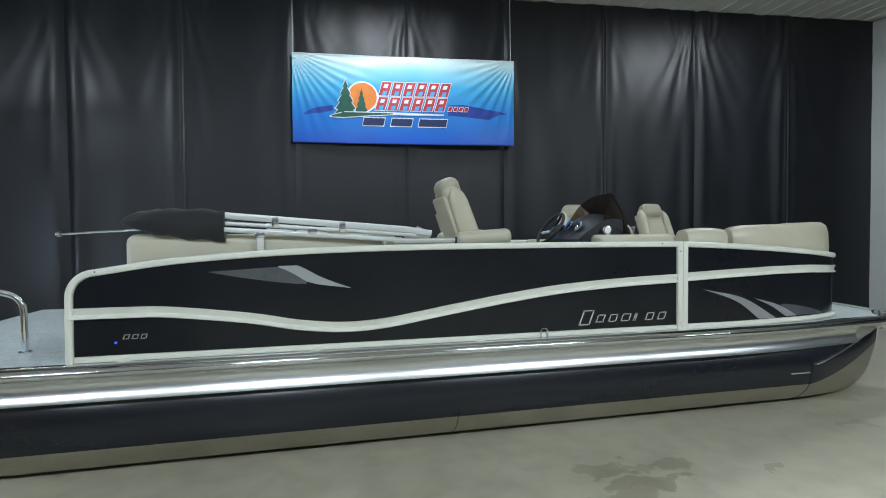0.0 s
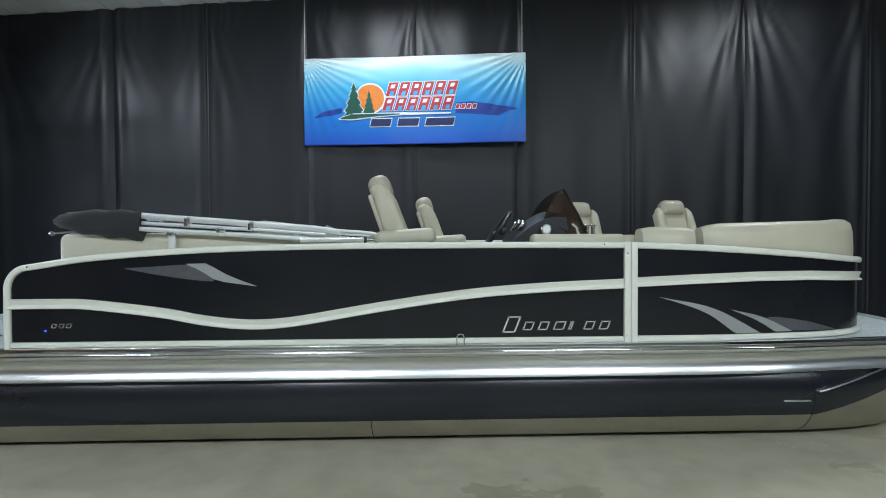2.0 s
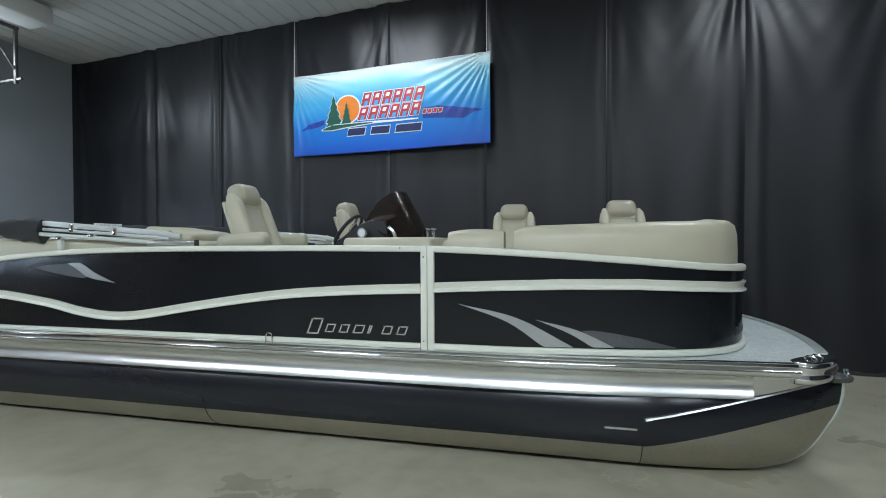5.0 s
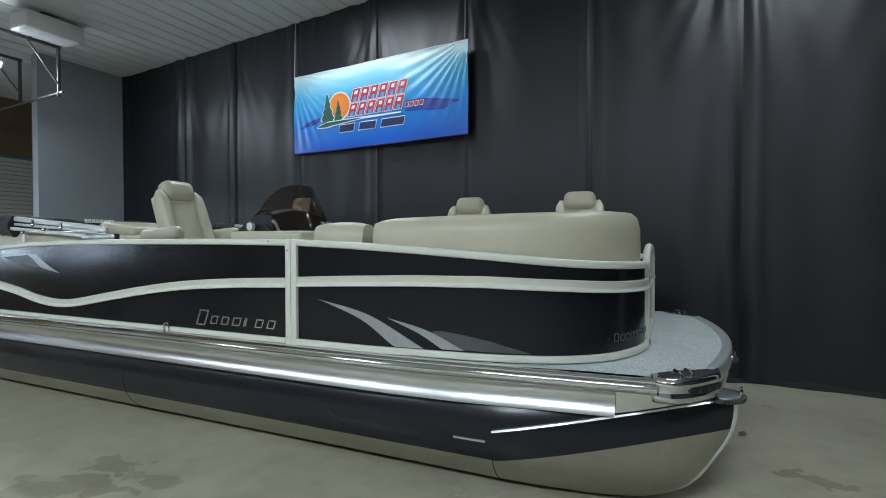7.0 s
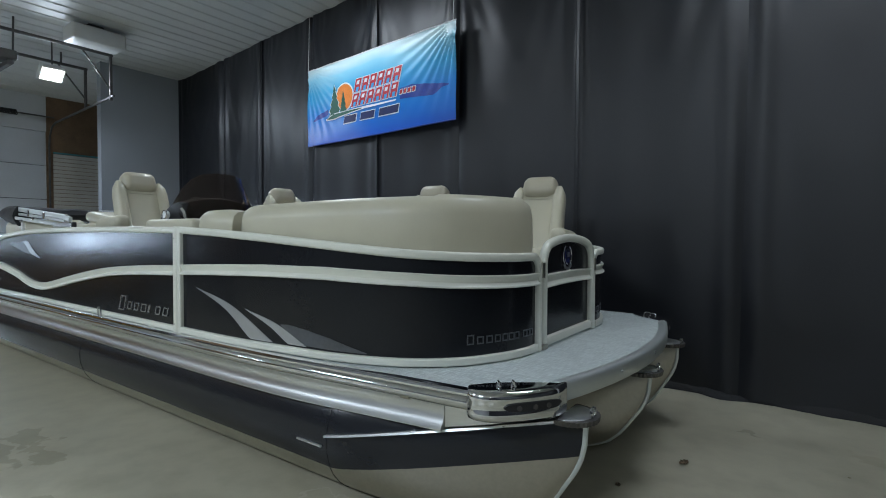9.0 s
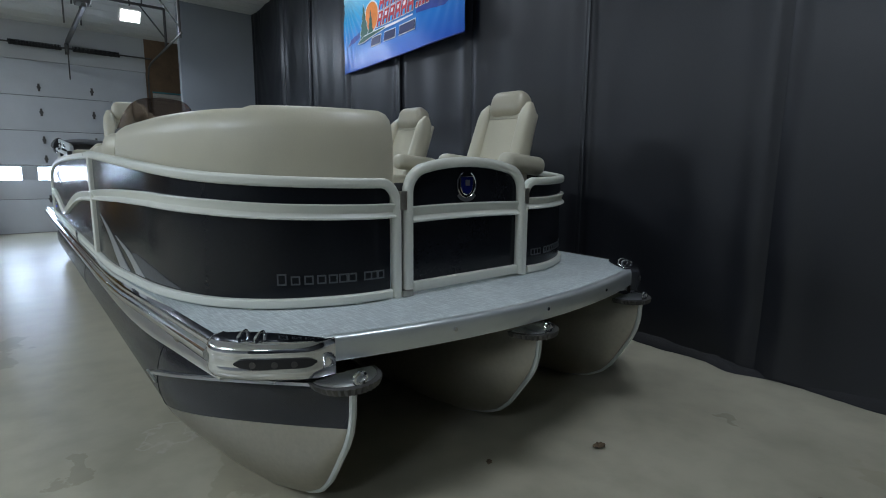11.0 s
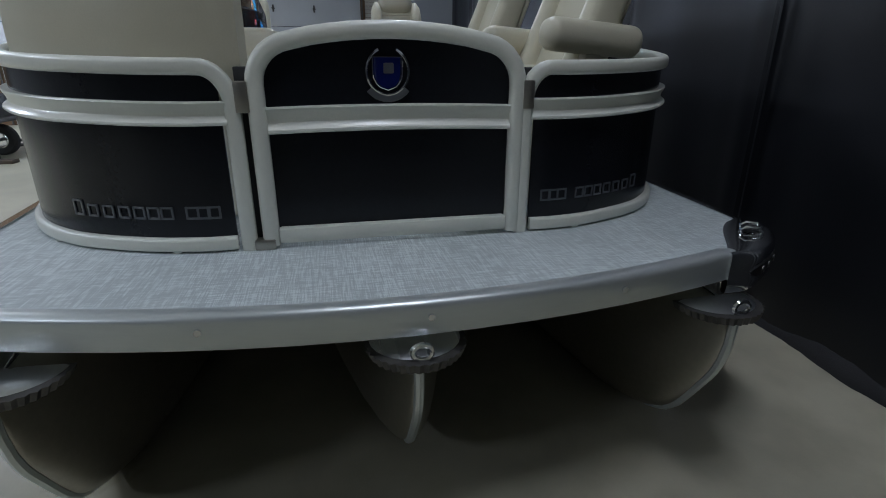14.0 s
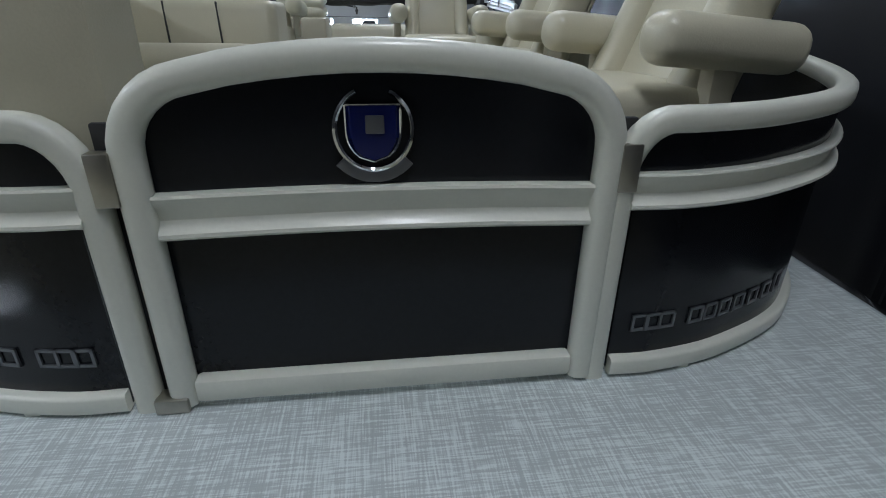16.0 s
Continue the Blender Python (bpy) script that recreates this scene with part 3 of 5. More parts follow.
def banner_relief(u, v):
    """Wrinkles that fan out from the upper corners, and a slack lower edge."""
    d = 0.0
    for c, s, w in ((-0.01, 42.0, 1.0), (1.01, 36.0, 1.25)):
        du, dv = abs(u - c) * BW, (1.03 - v) * 1.09
        ang, rr = math.atan2(dv, du), math.hypot(du, dv)
        d += 0.0085 * w * math.sin(ang * s) * math.exp(-((rr - 0.3) / 0.55) ** 2) * (1 - math.exp(-rr / 0.08))
    d += 0.004 * math.sin(u * 17 + v * 5) + 0.003 * math.sin(u * 9 - v * 11 + 1)
    return d + 0.012 * math.sin(math.pi * u) * (1 - v)


def on_banner(u, v, lift=0.0):
    """u from the left edge, v up from the lower edge."""
    sag = 0.006 * math.sin(math.pi * u)
    return BL + BU * (u * BW) + BN * (banner_relief(u, v) + lift) + Vector((0, 0, BZ0 + (BZ1 - BZ0) * v - sag))


banner = thing("banner", on_banner(0.5, 0.0), "blue vinyl shop banner with red lettering shapes, hung by two cords", "banner")
bm = bmesh.new()
nu, nv = 150, 60
rows = [[on_banner(i / nu, j / nv) for i in range(nu + 1)] for j in range(nv + 1)]
loft(rows, False, False, bm)
loft([[p - BN * 0.003 for p in r] for r in rows], False, False, bm)
part("sheet", bm, M_BANNER, banner)


def print_shape(name, cols, lift, material, label=""):
    """A printed shape given by columns (u, low v, high v)."""
    cols = [tuple(c) for c in cols]
    rings = []
    for (u0, a0, b0), (u1, a1, b1) in zip(cols, cols[1:]):
        n = max(1, int((u1 - u0) / 0.008))
        for k in range(n):
            w = k / n
            rings.append((u0 + (u1 - u0) * w, a0 + (a1 - a0) * w, b0 + (b1 - b0) * w))
    rings.append(cols[-1])
    bm = loft([[on_banner(u, a + (b - a) * q / 6, lift) for q in range(7)] for u, a, b in rings], False, False)
    return part(name, bm, material, banner, label)


def print_bar(u0, u1, v0, v1, lean, lift, material, name="lettering_bar"):
    """A leaning bar, built as rows so that its ends lean."""
    rows = []
    for q in range(7):
        w = q / 6
        sh = lean * (w - 0.5)
        rows.append([on_banner(u0 + sh + (u1 - u0) * i / 4, v0 + (v1 - v0) * w, lift) for i in range(5)])
    return part(name, loft(rows, False, False), material, banner)


# brush strokes, sun, trees, ground line
print_shape("brush_stroke", [(0.05, 0.31, 0.33), (0.09, 0.33, 0.39), (0.13, 0.34, 0.41), (0.175, 0.37, 0.43)], 0.002, M_BRUSH)
print_shape("brush_stroke", [(0.69, 0.34, 0.46), (0.76, 0.33, 0.47), (0.84, 0.31, 0.44), (0.88, 0.30, 0.42), (0.93, 0.36, 0.40), (0.965, 0.37, 0.38)], 0.002, M_BRUSH)
for r, lf, mt in ((0.070, 0.003, M_WHITE), (0.063, 0.005, M_ORANGE)):
    cols = []
    for a in np.linspace(math.pi, 0, 21):
        h = math.sin(a) * r * BW / 1.09
        cols.append((0.305 + r * math.cos(a), max(0.34, 0.53 - h), 0.53 + h + 1e-4))
    print_shape("sun_disc", cols, lf, mt, "orange printed sun" if mt is M_ORANGE else "")


def fir(uc, v0, v1, half, lift, material):
    cols = []
    n = 5
    for s in (-1, 1):
        side = []
        for k in range(n):
            w0, w1 = half * (1 - k / n), half * (1 - (k + 1) / n) * 0.75
            side += [(s * w0, v0 + (v1 - v0) * k / n), (s * w1, v0 + (v1 - v0) * (k + 0.8) / n)]
        cols.append(side)
    rows = [[on_banner(uc + l[0] + (r[0] - l[0]) * i / 4, l[1], lift) for i in range(5)] for l, r in zip(cols[0], cols[1])]
    rows.append([on_banner(uc, v1, lift)] * 5)
    rows[-1] = [on_banner(uc + 0.0005 * (i - 2), v1, lift) for i in range(5)]
    return part("fir_shape", loft(rows, False, False), material, banner)


fir(0.230, 0.30, 0.745, 0.062, 0.007, M_WHITE)
fir(0.230, 0.31, 0.73, 0.055, 0.009, M_GREEN)
fir(0.300, 0.31, 0.63, 0.034, 0.010, M_GREEN)
print_shape("ground_shape", [(0.16, 0.29, 0.31), (0.22, 0.28, 0.36), (0.30, 0.30, 0.36), (0.45, 0.33, 0.36), (0.67, 0.335, 0.35)], 0.011, M_WHITE)
print_shape("ground_shape", [(0.168, 0.297, 0.31), (0.22, 0.292, 0.35), (0.30, 0.312, 0.35), (0.44, 0.337, 0.348)], 0.013, M_GREEN)
# two lines of red lettering shapes, with pale edges, and small ones after them
for n, u0, u1, v0, v1 in ((6, 0.383, 0.705, 0.555, 0.71), (6, 0.367, 0.688, 0.385, 0.535)):
    st = (u1 - u0) / n
    for i in range(n):
        a, b = u0 + i * st, u0 + (i + 0.86) * st
        h = (v1 - v0)
        print_bar(a - 0.001, b + 0.001, v0 - 0.008, v1 + 0.008, 0.019, 0.006, M_WHITE)
        print_bar(a + 0.002, b - 0.002, v0, v1, 0.018, 0.009, M_RED)
        q = (b - a) * 0.30
        print_bar(a + q + 0.003, b - q + 0.003, v0 + h * 0.56, v1 - h * 0.16, 0.006, 0.0115, M_WHITE, "lettering_gap")
        print_bar(a + q - 0.003, b - q - 0.003, v0, v0 + h * 0.34, 0.006, 0.0115, M_SKYPRINT, "lettering_gap")
for i in range(4):
    print_bar(0.690 + 0.025 * i, 0.710 + 0.025 * i, 0.385, 0.445, 0.006, 0.007, M_WHITE)
    print_bar(0.692 + 0.025 * i, 0.707 + 0.025 * i, 0.392, 0.438, 0.006, 0.009, M_RED)
for a, b in ((0.308, 0.40), (0.432, 0.525), (0.557, 0.683)):
    print_bar(a - 0.003, b + 0.003, 0.195, 0.30, 0.008, 0.005, M_WHITE, "number_bar")
    print_bar(a, b, 0.205, 0.29, 0.008, 0.008, M_NAVY, "number_bar")
for u in (0.004, 0.985):
    p = on_banner(u, 0.995)
    part("cord", tube([p, Vector((p.x, p.y + 0.02, ceil_z(p.x) - 0.01))], 0.004, 6), M_LIGHTPLASTIC, banner, "thin grey cord")
for v, mt in ((0.0, M_BRUSH), (1.0, M_WHITE)):
    part("hem", tube([on_banner(i / 40, v) for i in range(41)], 0.008, 6), mt, banner)

# ---- the boat ----
YC, YN = 4.487, 3.215          # centre line and the near fence's plane
DECK = 0.705
RUB = 0.692
boat = thing("pontoon_boat", (1.2, YC, 0.0), "black and cream pontoon boat with vinyl seats standing on the floor", "boat")


def side(y, s):
    """A place across the boat: s = 1 near side, -1 far side."""
    return y if s == 1 else 2 * YC - y


def flip(pts, s):
    return [(p[0], side(p[1], s), p[2]) for p in pts]


# pontoon tubes: a round hull that closes into an upright keel edge at the bow
def keel_z(d):
    """Height of the keel edge at a distance behind the tip."""
    return float(np.interp(d, (0.0, 0.004, 0.02, 0.045, 0.08, 0.12, 0.16, 0.22, 0.30, 0.44, 0.62), (0.56, 0.47, 0.40, 0.345, 0.29, 0.225, 0.165, 0.105, 0.06, 0.015, 0.0)))


def pontoon(yc, lean, painted, r=0.315, tip=4.963, low=0.0):
    rings, nL, nU, x0 = [], 7, 16, 3.85
    stations = [(-2.55, 0.0)] + [(x, 0.0) for x in (-2.5, -1.0, 0.5, 2.0, 3.2)] + [(x0 + (tip - x0) * w, w) for w in np.sin(np.linspace(0, math.pi / 2, 26))]
    for x, u in stations:
        zb = low + keel_z(tip - x) * (0.56 - low) / 0.56
        zt = 0.635 - 0.055 * u
        zd = max(0.192 + 0.235 * u, zb + 0.004)
        w = (r - 0.008) * (1 - u ** 1.35) + 0.008
        if x < -2.52:
            w *= 0.9
        zs = [zb + (zd - zb) * (1 - math.cos(math.pi / 2 * i / nL)) for i in range(nL)] + [zd + (zt - zd) * math.sin(math.pi / 2 * i / nU) for i in range(nU + 1)]
        yk = yc + lean * u ** 1.5
        half = []
        for z in zs:
            q = (z - zb) / (zt - zb) * 2 - 1
            half.append((w * math.sqrt(max(0.0, 1 - abs(q) ** (2 + 0.6 * u))), z))
        ring = [(x, yk - a, z) for a, z in half] + [(x, yk + a, z) for a, z in half[::-1][1:-1]]
        rings.append(ring)
    k = len(rings[0])
    top = nL + nU

    def slot(i, j):
        if not painted:
            return 1
        jj = j if j < top else k - 1 - j
        outer = (j < top) == (lean > 0)
        return 0 if jj >= nL and outer else 1
    bm = loft(rings, True, True, None, slot)
    ob = part("pontoon", bm, [M_PAINT, M_ALU_DULL], boat, "round aluminium pontoon, black above and bare below" if painted else "round bare aluminium pontoon")
    # weld bead along the keel edge and seams round the hull
    pts = []
    for w in np.sin(np.linspace(0.45, math.pi / 2, 26)):
        pts.append((x0 + (tip - x0) * w + 0.002, yc + lean * w ** 1.5, low + keel_z((tip - x0) * (1 - w)) * (0.56 - low) / 0.56 + 0.004))
    part("keel_bead", tube(pts + [(tip + 0.006, yc + lean, 0.58)], 0.013, 8), M_EDGE, ob, "bright weld bead along the keel")
    for xs_ in (0.9, 3.83):
        pts = []
        for a in np.linspace(0, 2 * math.pi, 33):
            pts.append((xs_, yc + (r + 0.0005) * math.cos(a), (low + 0.635) / 2 + ((0.635 - low) / 2 + 0.0005) * math.sin(a)))
        part("weld_seam", tube(pts, 0.003, 4), M_ALU_DULL if not painted else M_PAINT, ob)
    return ob


def bow_shoe(x, y, z, s, ob):
    """A ribbed half-round bow plate with a lifting eye."""
    bm = bmesh.new()
    n = 34
    top, bot = [], []
    for i in range(n + 1):
        a = -math.pi / 2 + math.pi * i / n
        rr = 0.110 if i % 2 else 0.116
        top.append((x + rr * math.cos(a) * 0.95, y + rr * math.sin(a) * 1.05, z + 0.006))
        bot.append((x + rr * 0.92 * math.cos(a), y + rr * 0.96 * math.sin(a), z - 0.016))
    loft([[(x - 0.03, p[1], p[2]) for p in (top[0], bot[0])] + [(x - 0.03, q[1], q[2]) for q in (bot[-1], top[-1])],
          [top[0], bot[0], bot[-1], top[-1]]], bm=bm)
    loft([[(x, y, z - 0.016)] + bot, [(x, y, z + 0.006)] + top], bm=bm)
    shoe = part("bow_shoe", bm, M_STEEL, ob, "dark ribbed bow plate")
    bm = bmesh.new()
    loft([[(x - 0.02 + 0.095 * math.cos(a) * q, y + 0.10 * math.sin(a) * q, z + h) for a in np.linspace(-math.pi / 2, math.pi / 2, 14)] for q, h in ((1.1, 0.007), (1.0, 0.011), (0.5, 0.014), (0.05, 0.015))], False, False, bm)
    part("cap", bm, M_ALU, shoe, "bright aluminium cap")
    ring = [(x + 0.085, y + 0.022 * math.cos(a), z + 0.026 + 0.018 * math.sin(a)) for a in np.linspace(0, 2 * math.pi, 15)]
    part("lifting_eye", tube(ring, 0.007, 6), M_CHROME, shoe, "small chrome ring")


for s in (1, -1):
    p = pontoon(side(3.573, s), 0.035 * s, True)
    bow_shoe(4.905, side(3.62, s), 0.578, s, p)
    # spray strake: a bright angle that rises to the bow
    pts = []
    for w in np.linspace(0, 1, 16):
        x = 3.84 + 1.05 * w
        u = max(0, (x - 3.85) / 1.08)
        ww = 0.307 * (1 - u ** 1.35) + 0.010
        pts.append((x, side(3.573 + 0.035 * u ** 1.5 - ww * (0.985 - 0.1 * w) - 0.004, s), 0.355 + 0.205 * w))
    sw = sweep(pts, [(-0.02, -0.006), (0.024, -0.010), (0.028, 0.0), (-0.02, 0.012)], (0, -s, 0))
    part("strake", sw, M_ALU, p, "bright spray strake")
    part("strake_tab", rbox(3.62, 3.80, side(3.256, s) - 0.006, side(3.256, s) + 0.006, 0.290, 0.300, 0.002), M_ALU, p)
p = pontoon(YC, 0.0, False, 0.29, 4.995, 0.06)
bow_shoe(4.955, YC, 0.585, 1, p)

# deck: plan outline with rounded bow corners and a bowed front edge
FRONT = [(4.865 + 0.135 * (1 - ((y - YC) / 0.93) ** 2), y) for y in np.linspace(3.565, 2 * YC - 3.565, 15)]
SIDE = cat([(2.4, 3.185), (3.0, 3.187), (3.5, 3.203), (4.0, 3.243), (4.62, 3.292)], 4)
CORNER = list(SIDE) + [(4.69, 3.325), (4.76, 3.375), (4.83, 3.45), (4.865, 3.565)]
outline = [(-2.65, 3.185)] + [(c[0], c[1]) for c in CORNER[:-1]] + FRONT + [(c[0], 2 * YC - c[1]) for c in CORNER[:-1][::-1]] + [(-2.65, 2 * YC - 3.185)]
bm = bmesh.new()
lo_ = [bm.verts.new((x, y, DECK - 0.03)) for x, y in outline]
hi_ = [bm.verts.new((x, y, DECK)) for x, y in outline]
bm.faces.new(hi_)
bm.faces.new(lo_[::-1])
for i in range(len(outline)):
    j = (i + 1) % len(outline)
    bm.faces.new((lo_[i], lo_[j], hi_[j], hi_[i]))
deck = part("deck", bm, M_DECK, boat, "pale grey woven vinyl deck", smooth=False)
# front edge: a bright aluminium angle with a row of bolts
prof = [(-0.004, 0.0155), (0.003, 0.0145), (0.009, 0.0115), (0.0135, 0.006), (0.015, -0.002), (0.015, -0.062), (0.011, -0.068), (-0.004, -0.068), (-0.004, 0.002), (-0.040, 0.002), (-0.040, 0.008), (-0.02, 0.013)]
outs = [Vector((1, 0.29 * (y - YC), 0)).normalized() for x, y in FRONT]
edge = part("deck_edge", sweep([(x, y, DECK) for x, y in FRONT], [(a, -b) for a, b in prof], outs), M_EDGE, boat, "brushed aluminium deck edge")
for y in (4.025, 4.513, 5.011):
    x = 4.865 + 0.135 * (1 - ((y - YC) / 0.93) ** 2) + 0.016
    part("bolt", disc((x + 0.001, y, DECK - 0.022), (1, 0, 0), 0.008, 0.008, 10), M_CHROME, edge)
# side edges: rub rail and riser skirt
for s in (1, -1):
    o = (0, -s, 0)
    prof = [(0.0, 0.018), (0.012, 0.016), (0.016, 0.006), (0.016, -0.006), (0.028, -0.012), (0.034, -0.024), (0.034, -0.040), (0.026, -0.054), (0.014, -0.060), (0.0, -0.062), (-0.02, -0.060), (-0.02, 0.018)]
    e = part("rub_rail", sweep(flip([(-2.65, 3.185, RUB)] + [(x, y, RUB) for x, y in SIDE], s), [(a, -b * s) for a, b in prof], o), M_RUB, boat, "polished aluminium rub rail")
    prof = [(-0.006, 0.0), (-0.030, -0.012), (-0.054, -0.034), (-0.062, -0.062), (-0.060, -0.086), (-0.050, -0.114), (-0.034, -0.140), (-0.034, -0.147), (-0.110, -0.147), (-0.110, 0.0)]
    rings = []
    for x, y in [(-2.6, 3.185), (1.2, 3.185)] + [q for q in SIDE if q[0] < 4.4] + [(4.43, 3.277)]:
        tuck = float(np.interp(x, (3.7, 4.43), (0.0, 0.030)))
        rings.append([(x, side(y + 0.015 - a + (tuck if a else 0.0), s), RUB - 0.063 + b) for a, b in prof])
    part("skirt", loft(rings), M_ALU, boat, "bright aluminium skirt below the deck")

    rings = []
    for x, y, z in ((4.432, 3.385, 0.492), (4.52, 3.395, 0.512), (4.64, 3.420, 0.540), (4.74, 3.455, 0.562), (4.80, 3.49, 0.578)):
        rings.append([(x, side(y, s), 0.628), (x, side(y, s), z), (x - 0.008, side(y + 0.02, s), z), (x - 0.008, side(y + 0.02, s), 0.628)])
    part("skirt_end", loft(rings), M_ALU, boat, "tapered end of the aluminium skirt")


def corner_pod(s):
    """Chrome corner casting with a dark docking-lamp window and a small cleat."""
    curve = cat([(4.592, 3.322), (4.605, 3.282), (4.655, 3.262), (4.715, 3.278), (4.785, 3.338), (4.85, 3.425), (4.893, 3.505), (4.893, 3.588)], 5)
    inner = cat([(4.598, 3.345), (4.615, 3.375), (4.65, 3.415), (4.69, 3.45), (4.735, 3.485), (4.785, 3.52), (4.83, 3.553), (4.872, 3.588)], 5)
    rings = []
    for (ox, oy), (ix, iy) in zip(curve, inner):
        dx, dy = ox - ix, oy - iy
        L = max(0.02, math.hypot(dx, dy))
        nx_, ny_ = dx / L, dy / L
        ring = []
        for a, z in ((0.0, 0.012), (0.55, 0.017), (0.84, 0.015), (0.93, 0.009), (0.985, -0.002), (1.0, -0.018), (0.975, -0.028), (0.97, -0.060), (1.0, -0.070), (0.99, -0.084), (0.94, -0.097), (0.86, -0.104), (0.6, -0.108), (0.0, -0.10)):
            ring.append((ix + dx * a, side(iy + dy * a, s), DECK + z - 0.004))
        rings.append(ring)
    pod = part("corner_pod", loft(rings), M_CHROME, boat, "chrome corner casting with a docking lamp")
    # lamp window
    win = curve[18:32]
    rr = []
    for i, (x, y) in enumerate(win):
        a, b = win[max(i - 1, 0)], win[min(i + 1, len(win) - 1)]
        t = np.array(b) - np.array(a)
        n = np.array((t[1], -t[0])) / np.linalg.norm(t)
        e = min(i, len(win) - 1 - i) / 3
        f = 1.0 if e >= 1 else math.sqrt(max(0.03, 1 - (1 - e) ** 2))
        rr.append([(x + n[0] * o, side(y + n[1] * o, s), DECK - 0.048 + z * f) for o, z in ((-0.006, 0.018), (0.002, 0.016), (0.002, -0.016), (-0.006, -0.018), (-0.03, 0.0))])
    w = part("lamp_window", loft(rr), M_DARK, pod, "dark glossy lamp window")
    for i in (3, 6, 9):
        x, y = win[i]
        a, b = win[i - 1], win[i + 1]
        t = np.array(b) - np.array(a)
        n = np.array((t[1], -t[0])) / np.linalg.norm(t)
        part("lens", disc((x + n[0] * 0.0025, side(y + n[1] * 0.0025, s), DECK - 0.05), (n[0], n[1] * s, 0), 0.010, 0.006, 12), M_STEEL, pod, "small round lamp lens")
    for x, y in ((4.705, 3.362), (4.75, 3.40)):
        hoop = [(x - 0.016, side(y + 0.020, s), DECK + 0.008), (x - 0.018, side(y + 0.022, s), DECK + 0.022), (x - 0.010, side(y + 0.012, s), DECK + 0.031), (x + 0.010, side(y - 0.012, s), DECK + 0.031), (x + 0.018, side(y - 0.022, s), DECK + 0.022), (x + 0.016, side(y - 0.020, s), DECK + 0.008)]
        part("cleat_hoop", tube(hoop, 0.0065, 8), M_CHROME, pod, "low chrome cleat hoop")


for s in (1, -1):
    corner_pod(s)

# ---- fences ----
TOP_AFT = [(-1.20, 1.212), (-0.83, 1.266), (-0.35, 1.303), (0.127, 1.323), (0.7, 1.333), (1.237, 1.335), (1.9, 1.335), (2.545, 1.330)]
BAND_AFT = [(-1.335, 0.985), (-1.05, 0.985), (-0.83, 0.978), (-0.40, 0.925), (-0.12, 0.872), (0.15, 0.846), (0.42, 0.860), (0.844, 0.928), (1.25, 0.990), (1.65, 1.038), (2.1, 1.068), (2.53, 1.085)]
BOW = cat([(2.615, 3.215), (3.1, 3.218), (3.453, 3.246), (3.862, 3.297), (4.176, 3.403), (4.380, 3.572), (4.490, 3.785), (4.529, 3.95), (4.53, 4.064)], 7)
BAND_PROF = [(-0.004, 0.030), (0.019, 0.030), (0.021, 0.026), (0.011, 0.004), (0.009, -0.006), (0.014, -0.014), (0.025, -0.022), (0.026, -0.027), (0.022, -0.031), (-0.004, -0.031)]


def bow_top(x):
    return float(np.interp(x, (2.6, 3.0, 3.4, 3.8, 4.2, 4.53), (1.330, 1.313, 1.288, 1.258, 1.222, 1.200)))


def bow_band(x):
    return float(np.interp(x, (2.6, 3.0, 3.4, 3.8, 4.2, 4.53), (1.092, 1.110, 1.122, 1.124, 1.108, 1.085)))


def normals(path, s):
    """Outward directions of a plan path that runs from stern to bow on the near side."""
    out = []
    for i in range(len(path)):
        a, b = path[max(i - 1, 0)], path[min(i + 1, len(path) - 1)]
        out.append(Vector((b[1] - a[1], -(b[0] - a[0]) * s, 0)).normalized())
    return out


def fence_aft(s):
    o = (0, -s, 0)
    f = part("fence_panel", loft([[(x, side(YN + q, s), z) for q, z in ((0.0, 0.715), (0.0, zt), (0.008, zt), (0.008, 0.715))] for x, zt in [(-1.33, 1.10)] + [(-1.28, 1.16)] + cat(TOP_AFT, 4)]), M_SKIN, boat, "glossy black fence panel")
    top = cat(TOP_AFT, 4)[::-1]
    arc = [(-1.20 - 0.135 * math.sin(a), 1.212 - 0.135 * (1 - math.cos(a))) for a in np.linspace(0.25, math.pi / 2, 8)]
    path = flip([(x, YN, z) for x, z in [tuple(q) for q in top] + arc + [(-1.337, 0.9), (-1.337, 0.705)]], s)
    part("top_rail", sweep(path, square(0.042, 0.040, 0.012), o), M_RAIL, f, "cream rounded rail")
    part("bottom_rail", rbox(-1.316, 2.53, side(YN, s) - 0.02, side(YN, s) + 0.02, 0.711, 0.745, 0.007), M_RAIL, f)
    part("fence_post", rbox(2.532, 2.5735, side(YN, s) - 0.0215, side(YN, s) + 0.0215, 0.700, 1.352, 0.006), M_RAIL, f)
    band = [Vector((x, side(YN, s), z)) for x, z in cat(BAND_AFT, 5)]
    part("band", sweep(band, [(a, -b * s) for a, b in BAND_PROF], o), M_RAIL, f, "cream moulded band")
    for x in (-1.1, -0.05, 1.0, 2.2):
        part("rail_foot", rbox(x, x + 0.06, side(YN, s) - 0.018, side(YN, s) + 0.018, DECK, 0.718, 0.002), M_RAIL, f)
    return f


